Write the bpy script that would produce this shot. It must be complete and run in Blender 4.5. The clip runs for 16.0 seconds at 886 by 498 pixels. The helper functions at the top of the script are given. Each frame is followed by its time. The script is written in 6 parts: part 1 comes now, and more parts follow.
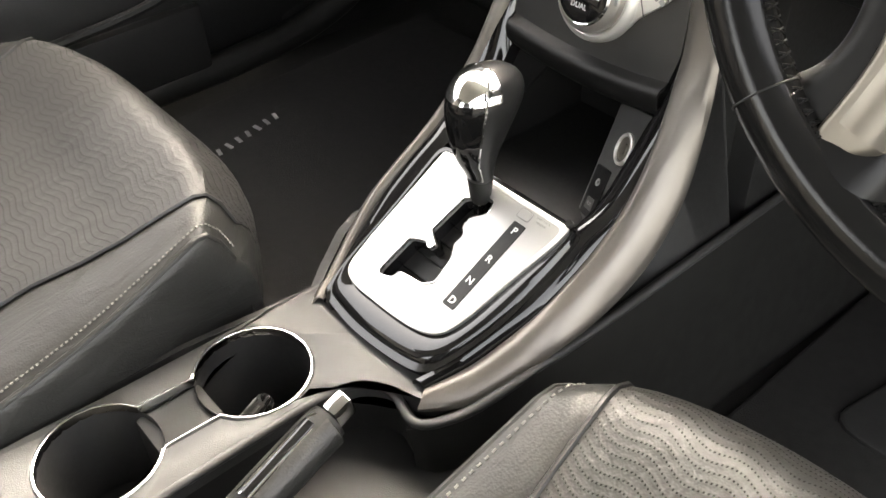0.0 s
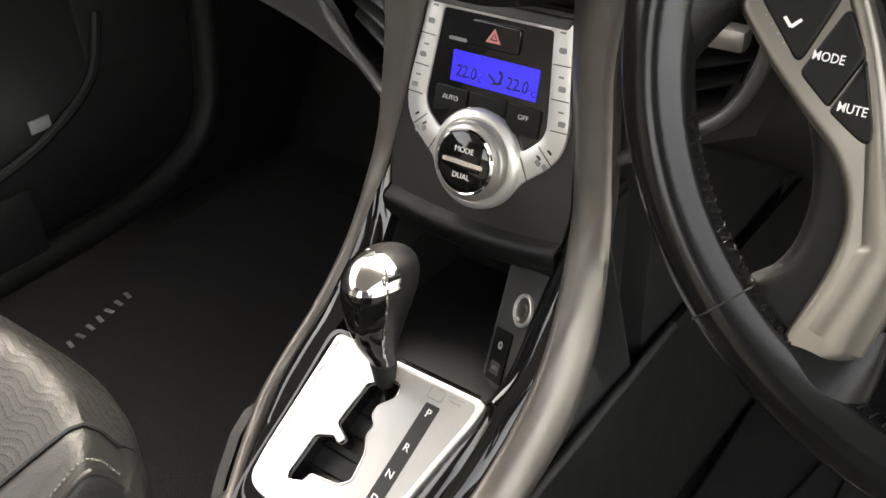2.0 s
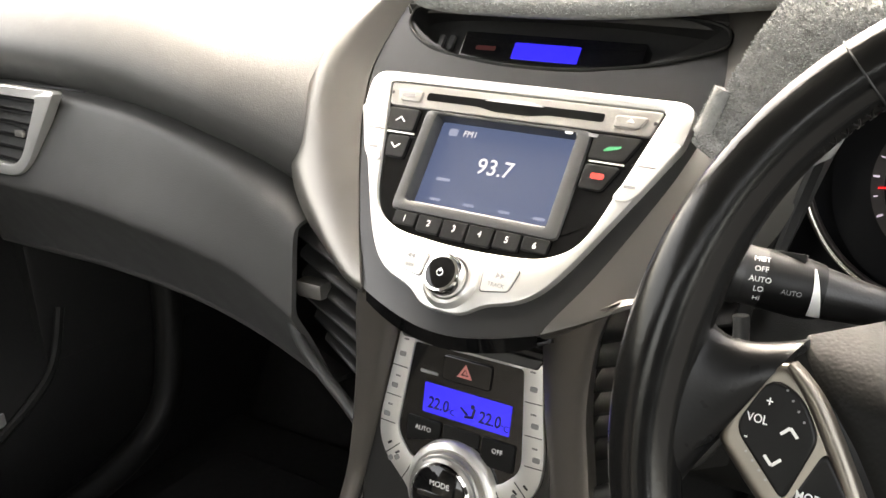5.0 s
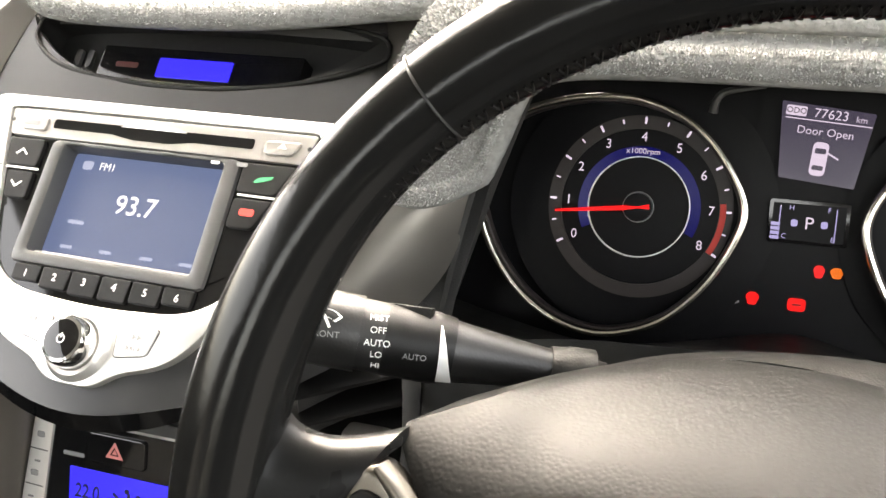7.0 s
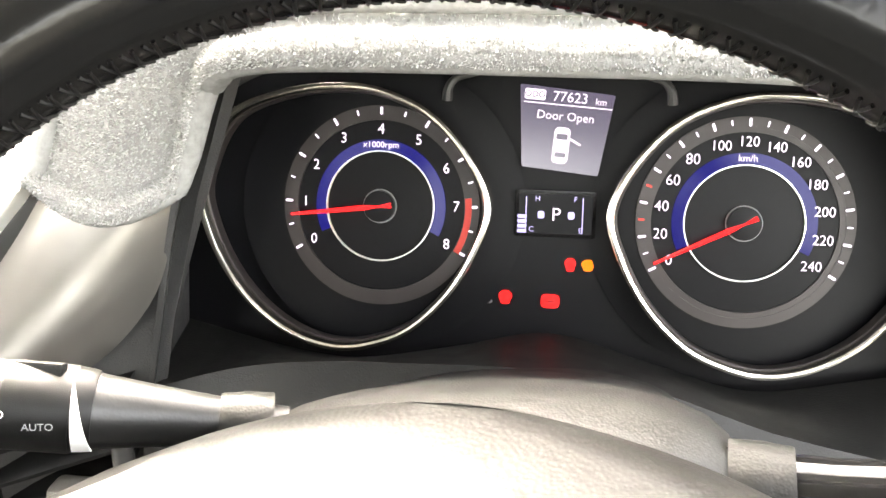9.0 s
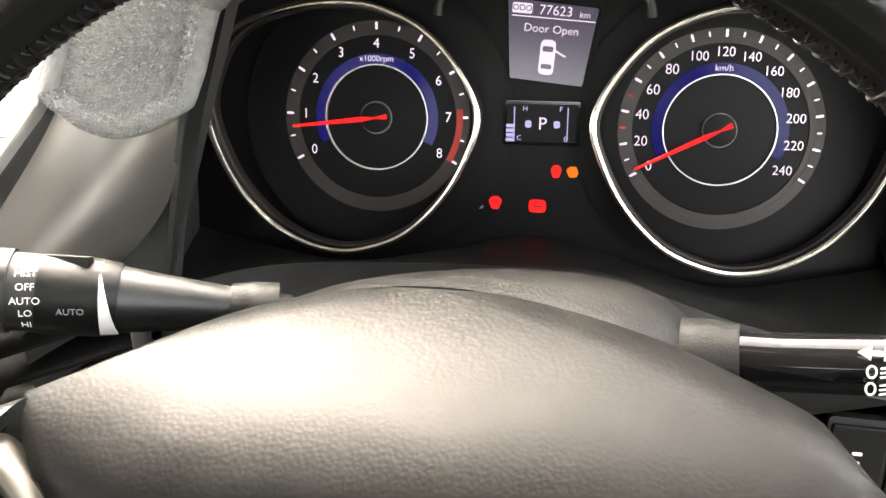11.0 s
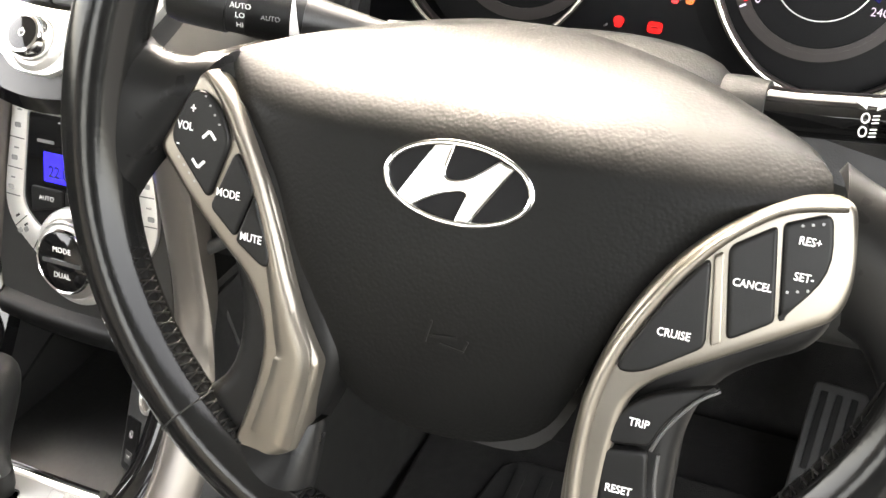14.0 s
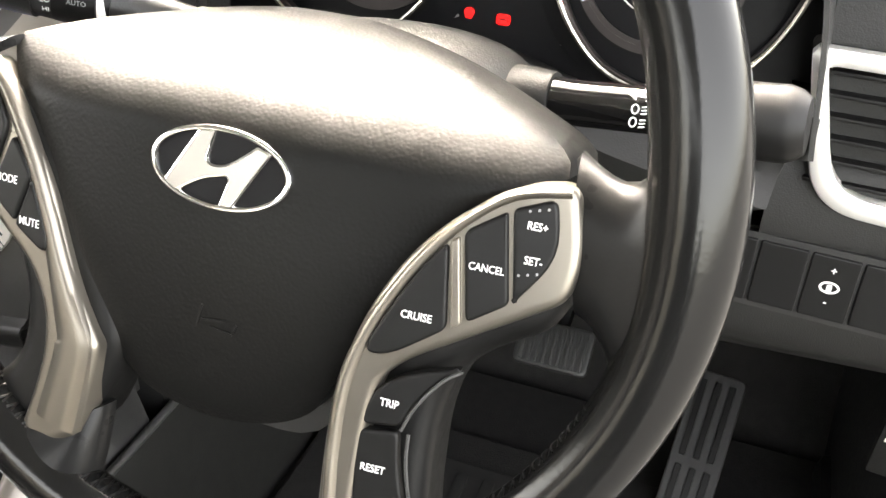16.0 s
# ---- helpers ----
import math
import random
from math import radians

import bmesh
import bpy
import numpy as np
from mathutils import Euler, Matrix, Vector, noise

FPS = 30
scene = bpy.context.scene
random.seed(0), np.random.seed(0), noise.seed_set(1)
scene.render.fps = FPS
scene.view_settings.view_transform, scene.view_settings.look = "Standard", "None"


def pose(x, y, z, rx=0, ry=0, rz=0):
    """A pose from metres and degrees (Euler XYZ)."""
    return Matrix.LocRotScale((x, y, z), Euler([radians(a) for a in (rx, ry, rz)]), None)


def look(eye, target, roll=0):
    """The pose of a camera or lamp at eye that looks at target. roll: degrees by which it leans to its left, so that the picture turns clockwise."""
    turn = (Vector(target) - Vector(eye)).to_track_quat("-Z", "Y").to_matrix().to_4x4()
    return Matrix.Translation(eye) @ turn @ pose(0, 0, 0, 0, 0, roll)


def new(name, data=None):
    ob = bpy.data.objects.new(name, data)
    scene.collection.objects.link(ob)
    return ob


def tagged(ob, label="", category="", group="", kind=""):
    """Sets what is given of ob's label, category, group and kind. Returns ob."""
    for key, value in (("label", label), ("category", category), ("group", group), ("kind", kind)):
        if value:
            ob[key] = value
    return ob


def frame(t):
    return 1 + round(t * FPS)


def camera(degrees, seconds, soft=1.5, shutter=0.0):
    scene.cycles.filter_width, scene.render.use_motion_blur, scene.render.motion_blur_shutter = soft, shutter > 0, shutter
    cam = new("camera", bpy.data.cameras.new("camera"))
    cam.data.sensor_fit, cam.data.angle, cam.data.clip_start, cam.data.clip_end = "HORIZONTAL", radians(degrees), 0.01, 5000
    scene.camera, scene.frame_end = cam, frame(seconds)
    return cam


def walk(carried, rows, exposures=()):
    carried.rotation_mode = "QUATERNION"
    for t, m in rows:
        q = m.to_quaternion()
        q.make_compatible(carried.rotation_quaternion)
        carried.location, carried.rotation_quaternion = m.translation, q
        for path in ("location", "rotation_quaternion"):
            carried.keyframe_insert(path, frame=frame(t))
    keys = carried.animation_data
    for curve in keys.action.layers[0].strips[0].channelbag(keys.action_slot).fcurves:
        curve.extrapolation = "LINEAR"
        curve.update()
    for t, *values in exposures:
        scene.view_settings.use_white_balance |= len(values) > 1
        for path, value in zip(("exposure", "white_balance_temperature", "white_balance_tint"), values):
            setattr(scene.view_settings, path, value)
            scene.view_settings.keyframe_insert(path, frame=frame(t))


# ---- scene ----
cam = camera(51.8, 16.0)
PATH = [
    (0, (0.4260, -0.3388, 0.7418), (-0.1634, 0.1367, 0.0887), -2.66),
    (0.5, (0.4120, -0.3439, 0.7402), (-0.1644, 0.1334, 0.0769), -4.06),
    (1, (0.4010, -0.3519, 0.7398), (-0.1544, 0.1589, 0.0836), -4.35),
    (1.5, (0.3760, -0.3319, 0.7534), (-0.1344, 0.2663, 0.1357), -3.47),
    (2, (0.3520, -0.3278, 0.7691), (-0.1560, 0.3213, 0.2030), -2.48),
    (2.5, (0.3370, -0.3237, 0.7859), (-0.1635, 0.3699, 0.2677), -1.65),
    (3, (0.3280, -0.3274, 0.8042), (-0.1963, 0.3839, 0.3361), -1.81),
    (3.5, (0.3220, -0.3240, 0.8240), (-0.2126, 0.4114, 0.4076), -2.32),
    (3.7, (0.3210, -0.3207, 0.8288), (-0.2123, 0.4245, 0.4284), -2.48),
    (5.8, (0.3260, -0.2851, 0.8494), (-0.1714, 0.5124, 0.5079), -3.11),
    (6, (0.3270, -0.2701, 0.8493), (-0.1445, 0.5425, 0.5068), -3.19),
    (6.5, (0.3360, -0.2406, 0.8412), (-0.0636, 0.6086, 0.4961), -2.08),
    (7, (0.3570, -0.1951, 0.8330), (0.0395, 0.6867, 0.4842), -0.81),
    (7.5, (0.3730, -0.1642, 0.8299), (0.1065, 0.7346, 0.4819), 0.01),
    (8, (0.3860, -0.1400, 0.8322), (0.1610, 0.7664, 0.4746), -0.51),
    (8.5, (0.4000, -0.1269, 0.8333), (0.2120, 0.7820, 0.4609), -1.25),
    (8.7, (0.4050, -0.1242, 0.8281), (0.2326, 0.7877, 0.4557), -0.98),
    (10.8, (0.4110, -0.1453, 0.8276), (0.2695, 0.7532, 0.4120), -1.36),
    (11, (0.4200, -0.1549, 0.8342), (0.2555, 0.7214, 0.3814), -1.80),
    (11.5, (0.4350, -0.1937, 0.8239), (0.2370, 0.6539, 0.3316), -1.11),
    (12, (0.4490, -0.2306, 0.8265), (0.1870, 0.5996, 0.3344), -0.63),
    (12.5, (0.4430, -0.2632, 0.8338), (0.1190, 0.5422, 0.3374), -0.96),
    (13, (0.4350, -0.2750, 0.8226), (0.0985, 0.5191, 0.3165), -0.15),
    (13.5, (0.4410, -0.2752, 0.8196), (0.1056, 0.5120, 0.3020), -0.07),
    (14, (0.4760, -0.2713, 0.8173), (0.1625, 0.5105, 0.2784), 0.50),
    (14.5, (0.5070, -0.2676, 0.8141), (0.2105, 0.5136, 0.2647), 1.07),
    (15, (0.5290, -0.2612, 0.8186), (0.2471, 0.5229, 0.2657), 1.44),
    (15.5, (0.5390, -0.2560, 0.8213), (0.2695, 0.5341, 0.2708), 2.12),
    (16, (0.5450, -0.2521, 0.8200), (0.2781, 0.5426, 0.2748), 2.54),
]
EXPOSURE = [(t, e, 7700, 10) for t, e in ((0.0, 4.25), (0.5, 3.55), (1.0, 3.25), (1.5, 3.4), (2.0, 3.9), (2.5, 4.85), (3.0, 5.23), (3.5, 4.85), (5.0, 3.65), (6.0, 2.95), (6.5, 2.85), (7.0, 4.03), (8.0, 4.82), (8.5, 5.55), (9.5, 5.05), (11.0, 4.4), (11.5, 3.7), (12.0, 3.58), (12.5, 3.6), (13.5, 4.45), (14.0, 4.7), (14.5, 4.88), (15.0, 4.95), (16.0, 4.73))]
walk(cam, [(t, look(eye, target, roll)) for t, eye, target, roll in PATH], EXPOSURE)

import random
from mathutils.geometry import tessellate_polygon

# ---- world and light ----
world = bpy.data.worlds.new("sky")
scene.world = world
world.use_nodes = True
_n = world.node_tree.nodes
_sky = _n.new("ShaderNodeTexSky")
_sky.sky_type = "NISHITA"
_sky.sun_disc = False
_sky.sun_elevation = radians(48)
_sky.sun_rotation = radians(-33)
_sky.air_density = 1.0
_sky.dust_density = 4.0
_n["Background"].inputs["Strength"].default_value = 0.15
_veil = _n.new("ShaderNodeHueSaturation")  # thin cloud takes most of the blue away
_veil.inputs["Saturation"].default_value = 0.4
world.node_tree.links.new(_sky.outputs[0], _veil.inputs["Color"])
world.node_tree.links.new(_veil.outputs[0], _n["Background"].inputs["Color"])
_sun = new("sun", bpy.data.lights.new("sun", "SUN"))
_sun.data.energy = 0.32
_sun.data.angle = radians(50)
_sun.data.color = (1.0, 0.97, 0.93)
_sun.matrix_world = look((-0.8, 1.55, 2.35), (0.2, 0.0, 0.5))


# ---- materials ----
def shader(name, base, rough=0.5, metal=0.0, coat=0.0, var=0.15, scale=60.0, bump=0.0, bump_scale=900.0, kind="noise", spec=0.5, rough_var=0.1, sheen=0.0, wrinkle=0.0):
    m = bpy.data.materials.new(name)
    m.use_nodes = True
    nt = m.node_tree
    p = nt.nodes["Principled BSDF"]
    link = nt.links.new
    co = nt.nodes.new("ShaderNodeTexCoord")
    big = nt.nodes.new("ShaderNodeTexNoise")
    big.inputs["Scale"].default_value = scale
    big.inputs["Detail"].default_value = 5
    link(co.outputs["Object"], big.inputs["Vector"])
    mix = nt.nodes.new("ShaderNodeMix")
    mix.data_type = "RGBA"
    mix.inputs[6].default_value = (*[c * (1 - var) for c in base], 1)
    mix.inputs[7].default_value = (*[min(1, c * (1 + var)) for c in base], 1)
    link(big.outputs["Fac"], mix.inputs[0])
    link(mix.outputs[2], p.inputs["Base Color"])
    mr = nt.nodes.new("ShaderNodeMapRange")
    mr.inputs["To Min"].default_value = max(0.02, rough - rough_var)
    mr.inputs["To Max"].default_value = min(1, rough + rough_var)
    fine = nt.nodes.new("ShaderNodeTexNoise")
    fine.inputs["Scale"].default_value = scale * 4
    link(co.outputs["Object"], fine.inputs["Vector"])
    link(fine.outputs["Fac"], mr.inputs["Value"])
    link(mr.outputs["Result"], p.inputs["Roughness"])
    p.inputs["Metallic"].default_value = metal
    p.inputs["Coat Weight"].default_value = coat
    p.inputs["Coat Roughness"].default_value = 0.04
    p.inputs["Specular IOR Level"].default_value = spec
    p.inputs["Sheen Weight"].default_value = sheen
    if bump:
        if kind == "voronoi":
            tex = nt.nodes.new("ShaderNodeTexVoronoi")
            tex.feature = "SMOOTH_F1"
            out = tex.outputs["Distance"]
        elif kind == "noise":
            tex = nt.nodes.new("ShaderNodeTexNoise")
            tex.inputs["Detail"].default_value = 4
            out = tex.outputs["Fac"]
        tex.inputs["Scale"].default_value = bump_scale
        link(co.outputs["Object"], tex.inputs["Vector"])
        b = nt.nodes.new("ShaderNodeBump")
        b.inputs["Strength"].default_value = bump
        b.inputs["Distance"].default_value = 0.001
        link(out, b.inputs["Height"])
        link(b.outputs["Normal"], p.inputs["Normal"])
        if wrinkle:
            wt = nt.nodes.new("ShaderNodeTexNoise")
            wt.inputs["Scale"].default_value = 38
            wt.inputs["Detail"].default_value = 3
            wt.inputs["Distortion"].default_value = 1.5
            mp = nt.nodes.new("ShaderNodeMapping")
            mp.inputs["Scale"].default_value = (1.0, 0.35, 1.0)
            link(co.outputs["Object"], mp.inputs["Vector"])
            link(mp.outputs[0], wt.inputs["Vector"])
            wb = nt.nodes.new("ShaderNodeBump")
            wb.inputs["Strength"].default_value = wrinkle
            wb.inputs["Distance"].default_value = 0.006
            link(wt.outputs["Fac"], wb.inputs["Height"])
            link(wb.outputs["Normal"], b.inputs["Normal"])
    return m


def glow(name, colour, strength=1.0, rough=0.15, base=0.01, spec=0.5):
    m = bpy.data.materials.new(name)
    m.use_nodes = True
    p = m.node_tree.nodes["Principled BSDF"]
    p.inputs["Base Color"].default_value = (base, base, base, 1)
    p.inputs["Roughness"].default_value = rough
    p.inputs["Emission Color"].default_value = (*colour, 1)
    p.inputs["Emission Strength"].default_value = strength
    p.inputs["Specular IOR Level"].default_value = spec
    return m


def glass(name, rough=0.02, colour=(1, 1, 1)):
    m = bpy.data.materials.new(name)
    m.use_nodes = True
    p = m.node_tree.nodes["Principled BSDF"]
    p.inputs["Transmission Weight"].default_value = 1
    p.inputs["Roughness"].default_value = rough
    p.inputs["Base Color"].default_value = (*colour, 1)
    p.inputs["IOR"].default_value = 1.45
    return m


def perforated(name, base, wave):
    """Leather with a field of small holes set in wavy rows."""
    m = shader(name, base, 0.48, bump=0.15, bump_scale=650, kind="voronoi", var=0.2, scale=25, spec=0.32, wrinkle=0.22)
    nt = m.node_tree
    link = nt.links.new
    p = nt.nodes["Principled BSDF"]
    co = nt.nodes.new("ShaderNodeTexCoord")
    sep = nt.nodes.new("ShaderNodeSeparateXYZ")
    link(co.outputs["Object"], sep.inputs[0])

    def calc(op, a, b=None):
        n = nt.nodes.new("ShaderNodeMath")
        n.operation = op
        for i, v in enumerate((a, b)):
            if v is None:
                continue
            if isinstance(v, (int, float)):
                n.inputs[i].default_value = v
            else:
                link(v, n.inputs[i])
        return n.outputs[0]
    sx = calc("MULTIPLY", calc("SINE", calc("ADD", calc("MULTIPLY", sep.outputs["X"], 6.2832 / 0.046), calc("MULTIPLY", sep.outputs["Y"], 22.0))), 0.0030)
    yy = calc("ADD", sep.outputs["Y"], sx)
    row = calc("SINE", calc("MULTIPLY", yy, 6.2832 / 0.0062))
    hole = calc("SINE", calc("MULTIPLY", sep.outputs["X"], 6.2832 / 0.0026))
    dots = calc("MULTIPLY", calc("GREATER_THAN", row, 0.80), calc("GREATER_THAN", hole, 0.35))
    old = p.inputs["Base Color"].links[0].from_socket
    mix = nt.nodes.new("ShaderNodeMix")
    mix.data_type = "RGBA"
    link(calc("MULTIPLY", dots, wave), mix.inputs[0])
    link(old, mix.inputs[6])
    mix.inputs[7].default_value = (0.004, 0.004, 0.004, 1)
    link(mix.outputs[2], p.inputs["Base Color"])
    b = nt.nodes.new("ShaderNodeBump")
    b.inputs["Strength"].default_value = 0.3
    b.inputs["Distance"].default_value = 0.001
    link(calc("SUBTRACT", calc("MULTIPLY", row, 0.12), dots), b.inputs["Height"])
    link(p.inputs["Normal"].links[0].from_socket, b.inputs["Normal"])
    link(b.outputs["Normal"], p.inputs["Normal"])
    link(calc("SUBTRACT", 0.38, calc("MULTIPLY", dots, 0.38)), p.inputs["Specular IOR Level"])
    return m


M = {}
M["dash"] = shader("grained_dash_plastic", (0.072, 0.071, 0.068), 0.6, spec=0.36, bump=0.16, bump_scale=900, kind="voronoi", scale=12, var=0.12)
# dark, black and floor bases are lifted a little to imitate veiling haze
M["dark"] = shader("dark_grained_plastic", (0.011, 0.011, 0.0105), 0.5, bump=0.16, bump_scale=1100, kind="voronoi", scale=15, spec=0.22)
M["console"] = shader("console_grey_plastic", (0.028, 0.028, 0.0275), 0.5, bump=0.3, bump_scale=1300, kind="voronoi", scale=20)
M["panel"] = shader("satin_charcoal_panel", (0.048, 0.048, 0.047), 0.40, var=0.08, scale=20, bump=0.06, bump_scale=2500)
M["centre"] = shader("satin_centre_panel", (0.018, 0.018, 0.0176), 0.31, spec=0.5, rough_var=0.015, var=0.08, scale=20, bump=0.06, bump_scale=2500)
M["lower"] = shader("charcoal_lower_dash_plastic", (0.058, 0.057, 0.055), 0.55, bump=0.16, bump_scale=900, kind="voronoi", scale=12, var=0.12)
M["fin"] = shader("warm_grey_satin_fin", (0.185, 0.175, 0.16), 0.32, metal=0.8, var=0.06, scale=10)
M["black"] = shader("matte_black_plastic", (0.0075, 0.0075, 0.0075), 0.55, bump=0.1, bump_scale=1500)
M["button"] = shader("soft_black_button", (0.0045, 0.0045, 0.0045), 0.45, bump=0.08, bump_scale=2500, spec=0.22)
M["gloss"] = shader("piano_black", (0.005, 0.005, 0.0052), 0.05, coat=0.0, rough_var=0.02, spec=0.5)
M["silver"] = shader("satin_silver_paint", (0.72, 0.71, 0.68), 0.36, metal=0.75, var=0.04, rough_var=0.05)
M["plate"] = shader("brushed_silver_plate", (0.42, 0.415, 0.40), 0.36, metal=0.8, var=0.05)
M["champagne"] = shader("champagne_satin_trim", (0.195, 0.178, 0.152), 0.32, metal=0.85, var=0.06, scale=10)
M["rail"] = shader("taupe_satin_rail", (0.135, 0.123, 0.111), 0.34, metal=0.65, var=0.06, scale=10)
M["grey_metal"] = shader("warm_grey_satin_trim", (0.36, 0.345, 0.32), 0.34, metal=0.8, var=0.06, scale=10)
M["dialmetal"] = shader("pale_gold_dial_ring", (0.80, 0.77, 0.68), 0.2, metal=1.0, var=0.04, rough_var=0.05)
M["chrome"] = shader("chrome", (0.86, 0.86, 0.85), 0.1, metal=1.0, var=0.03, rough_var=0.04)
M["leather"] = shader("black_leather", (0.011, 0.011, 0.0105), 0.45, bump=0.2, bump_scale=650, kind="voronoi", var=0.25, scale=18, rough_var=0.1, spec=0.38, wrinkle=0.3)
M["knob"] = shader("smooth_knob_leather", (0.010, 0.010, 0.010), 0.38, bump=0.06, bump_scale=900, kind="voronoi", var=0.2, scale=25)
M["wheel"] = shader("worn_wheel_leather", (0.006, 0.006, 0.006), 0.17, bump=0.03, bump_scale=620, kind="voronoi", var=0.2, scale=22, rough_var=0.08, spec=0.27)
M["rest"] = shader("worn_rest_leather", (0.008, 0.008, 0.008), 0.30, bump=0.04, bump_scale=620, kind="voronoi", var=0.2, scale=22, rough_var=0.08, spec=0.16)
M["airbag"] = shader("grained_airbag_cover", (0.0065, 0.0065, 0.0063), 0.40, bump=0.13, bump_scale=700, kind="voronoi", var=0.12, scale=15, spec=0.11)
M["perf"] = perforated("perforated_leather", (0.013, 0.0129, 0.0125), 0.24)
M["thread"] = shader("grey_thread", (0.12, 0.115, 0.105), 0.7)
M["rug"] = shader("grey_wool_carpet", (0.25, 0.25, 0.243), 0.95, bump=1.0, bump_scale=420, var=0.35, scale=260, spec=0.1)
_m = shader("grey_wool_fibre", (0.2, 0.2, 0.195), 0.9, var=0.3, scale=200, spec=0.1)
_g = _m.node_tree.nodes.new("ShaderNodeNewGeometry")
_r = _m.node_tree.nodes.new("ShaderNodeValToRGB")
_r.color_ramp.elements[0].color = (0.25, 0.25, 0.245, 1)
_r.color_ramp.elements[1].color = (0.44, 0.44, 0.43, 1)
_m.node_tree.links.new(_g.outputs["Random Per Island"], _r.inputs[0])
_m.node_tree.links.new(_r.outputs[0], _m.node_tree.nodes["Principled BSDF"].inputs["Base Color"])
M["fibre"] = _m
# lifted black: a little haze is put into the carpet's colour
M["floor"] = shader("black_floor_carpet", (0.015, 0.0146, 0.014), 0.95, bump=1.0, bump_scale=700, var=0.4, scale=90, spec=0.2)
M["rubber"] = shader("black_rubber", (0.014, 0.014, 0.0135), 0.6, bump=0.2, bump_scale=800)
M["lining"] = shader("pale_roof_lining", (0.40, 0.395, 0.365), 0.9, bump=0.3, bump_scale=700)
M["white"] = shader("white_print", (0.75, 0.75, 0.72), 0.6, var=0.03)
M["greyprint"] = shader("grey_print", (0.22, 0.22, 0.215), 0.6, var=0.03)
M["redmark"] = shader("red_print", (0.55, 0.03, 0.02), 0.5, var=0.03)
M["greenmark"] = shader("green_print", (0.03, 0.32, 0.12), 0.5, var=0.03)
M["pinkmark"] = shader("pale_red_print", (0.65, 0.22, 0.2), 0.5, var=0.03)
M["lcd"] = glow("blue_backlit_display", (0.022, 0.018, 1.0), 0.11)
M["screen"] = glow("dim_blue_screen", (0.055, 0.08, 0.17), 0.13, rough=0.35, base=0.02, spec=0.25)
M["screentext"] = glow("pale_screen_text", (0.55, 0.55, 0.62), 0.17, rough=0.35, spec=0.2)
M["screendim"] = glow("faint_screen_text", (0.14, 0.16, 0.24), 0.22, rough=0.35, spec=0.2)
M["lit"] = glow("white_lit_mark", (0.80, 0.72, 1.0), 0.055)
M["dimlit"] = glow("dim_lit_mark", (0.4, 0.38, 0.8), 0.06)
M["dimred"] = shader("dim_red_print", (0.06, 0.006, 0.006), 0.5)
M["info"] = glow("dark_violet_display", (0.10, 0.09, 0.16), 0.036)
M["needle"] = glow("red_lit_needle", (1.0, 0.015, 0.02), 0.09)
M["redlamp"] = glow("red_warning_lamp", (1.0, 0.012, 0.015), 0.065)
M["amberlamp"] = glow("amber_warning_lamp", (1.0, 0.2, 0.004), 0.05)
M["bluering"] = glow("blue_lit_ring", (0.02, 0.02, 0.6), 0.011, base=0.002, spec=0.1)
M["pink"] = M["pinkmark"]
M["dial"] = shader("black_dial_face", (0.004, 0.004, 0.0048), 0.45, spec=0.14)
M["dialring"] = shader("dark_grey_dial_band", (0.03, 0.025, 0.024), 0.45, metal=0.3)
M["clear"] = glass("clear_plastic", 0.08, (0.9, 0.92, 0.9))
M["window"] = glass("window_glass")
M["paint"] = shader("dark_car_paint", (0.05, 0.05, 0.055), 0.25, coat=0.8)
M["asphalt"] = shader("asphalt", (0.06, 0.06, 0.058), 0.9, bump=0.6, bump_scale=150, var=0.3, scale=4)


# ---- shape helpers ----
def plane(o, tilt, yaw=0):
    """Pose of a panel: x to the right, y up along it, z out of it to the rear; tilt: degrees its top leans forward."""
    return Matrix.Translation(o) @ pose(0, 0, 0, 90 - tilt, 0, yaw)


def thing(name, m, label, category, kind="", group=""):
    e = new(name)
    e.empty_display_size = 0.05
    e.matrix_world = m
    return tagged(e, label, category, group, kind)


def part(name, bm, mat, parent=None, label="", mm=True, smooth=True, at=None):
    if mm:
        bmesh.ops.scale(bm, vec=(0.001, 0.001, 0.001), verts=bm.verts)
    bmesh.ops.recalc_face_normals(bm, faces=bm.faces)
    me = bpy.data.meshes.new(name)
    bm.to_mesh(me)
    bm.free()
    me.materials.append(mat if not isinstance(mat, str) else M[mat])
    if smooth:
        me.polygons.foreach_set("use_smooth", [True] * len(me.polygons))
        me.set_sharp_from_angle(angle=radians(38))
    ob = new(name, me)
    if parent is not None:
        ob.parent = parent
    if at is not None:
        ob.matrix_basis = at
    if label:
        ob["label"] = label
    return ob


def spline(pts, n=8, closed=False):
    """A smooth curve through a few points."""
    P = [Vector(p) for p in pts]
    k = len(P)
    out = []
    for i in range(k if closed else k - 1):
        a, b, c, d = (P[(i - 1) % k], P[i], P[(i + 1) % k], P[(i + 2) % k]) if closed else (P[max(i - 1, 0)], P[i], P[i + 1], P[min(i + 2, k - 1)])
        for j in range(n):
            t = j / n
            out.append(0.5 * ((2 * b) + (c - a) * t + (2 * a - 5 * b + 4 * c - d) * t * t + (3 * b - a - 3 * c + d) * t ** 3))
    if not closed:
        out.append(P[-1].copy())
    return out


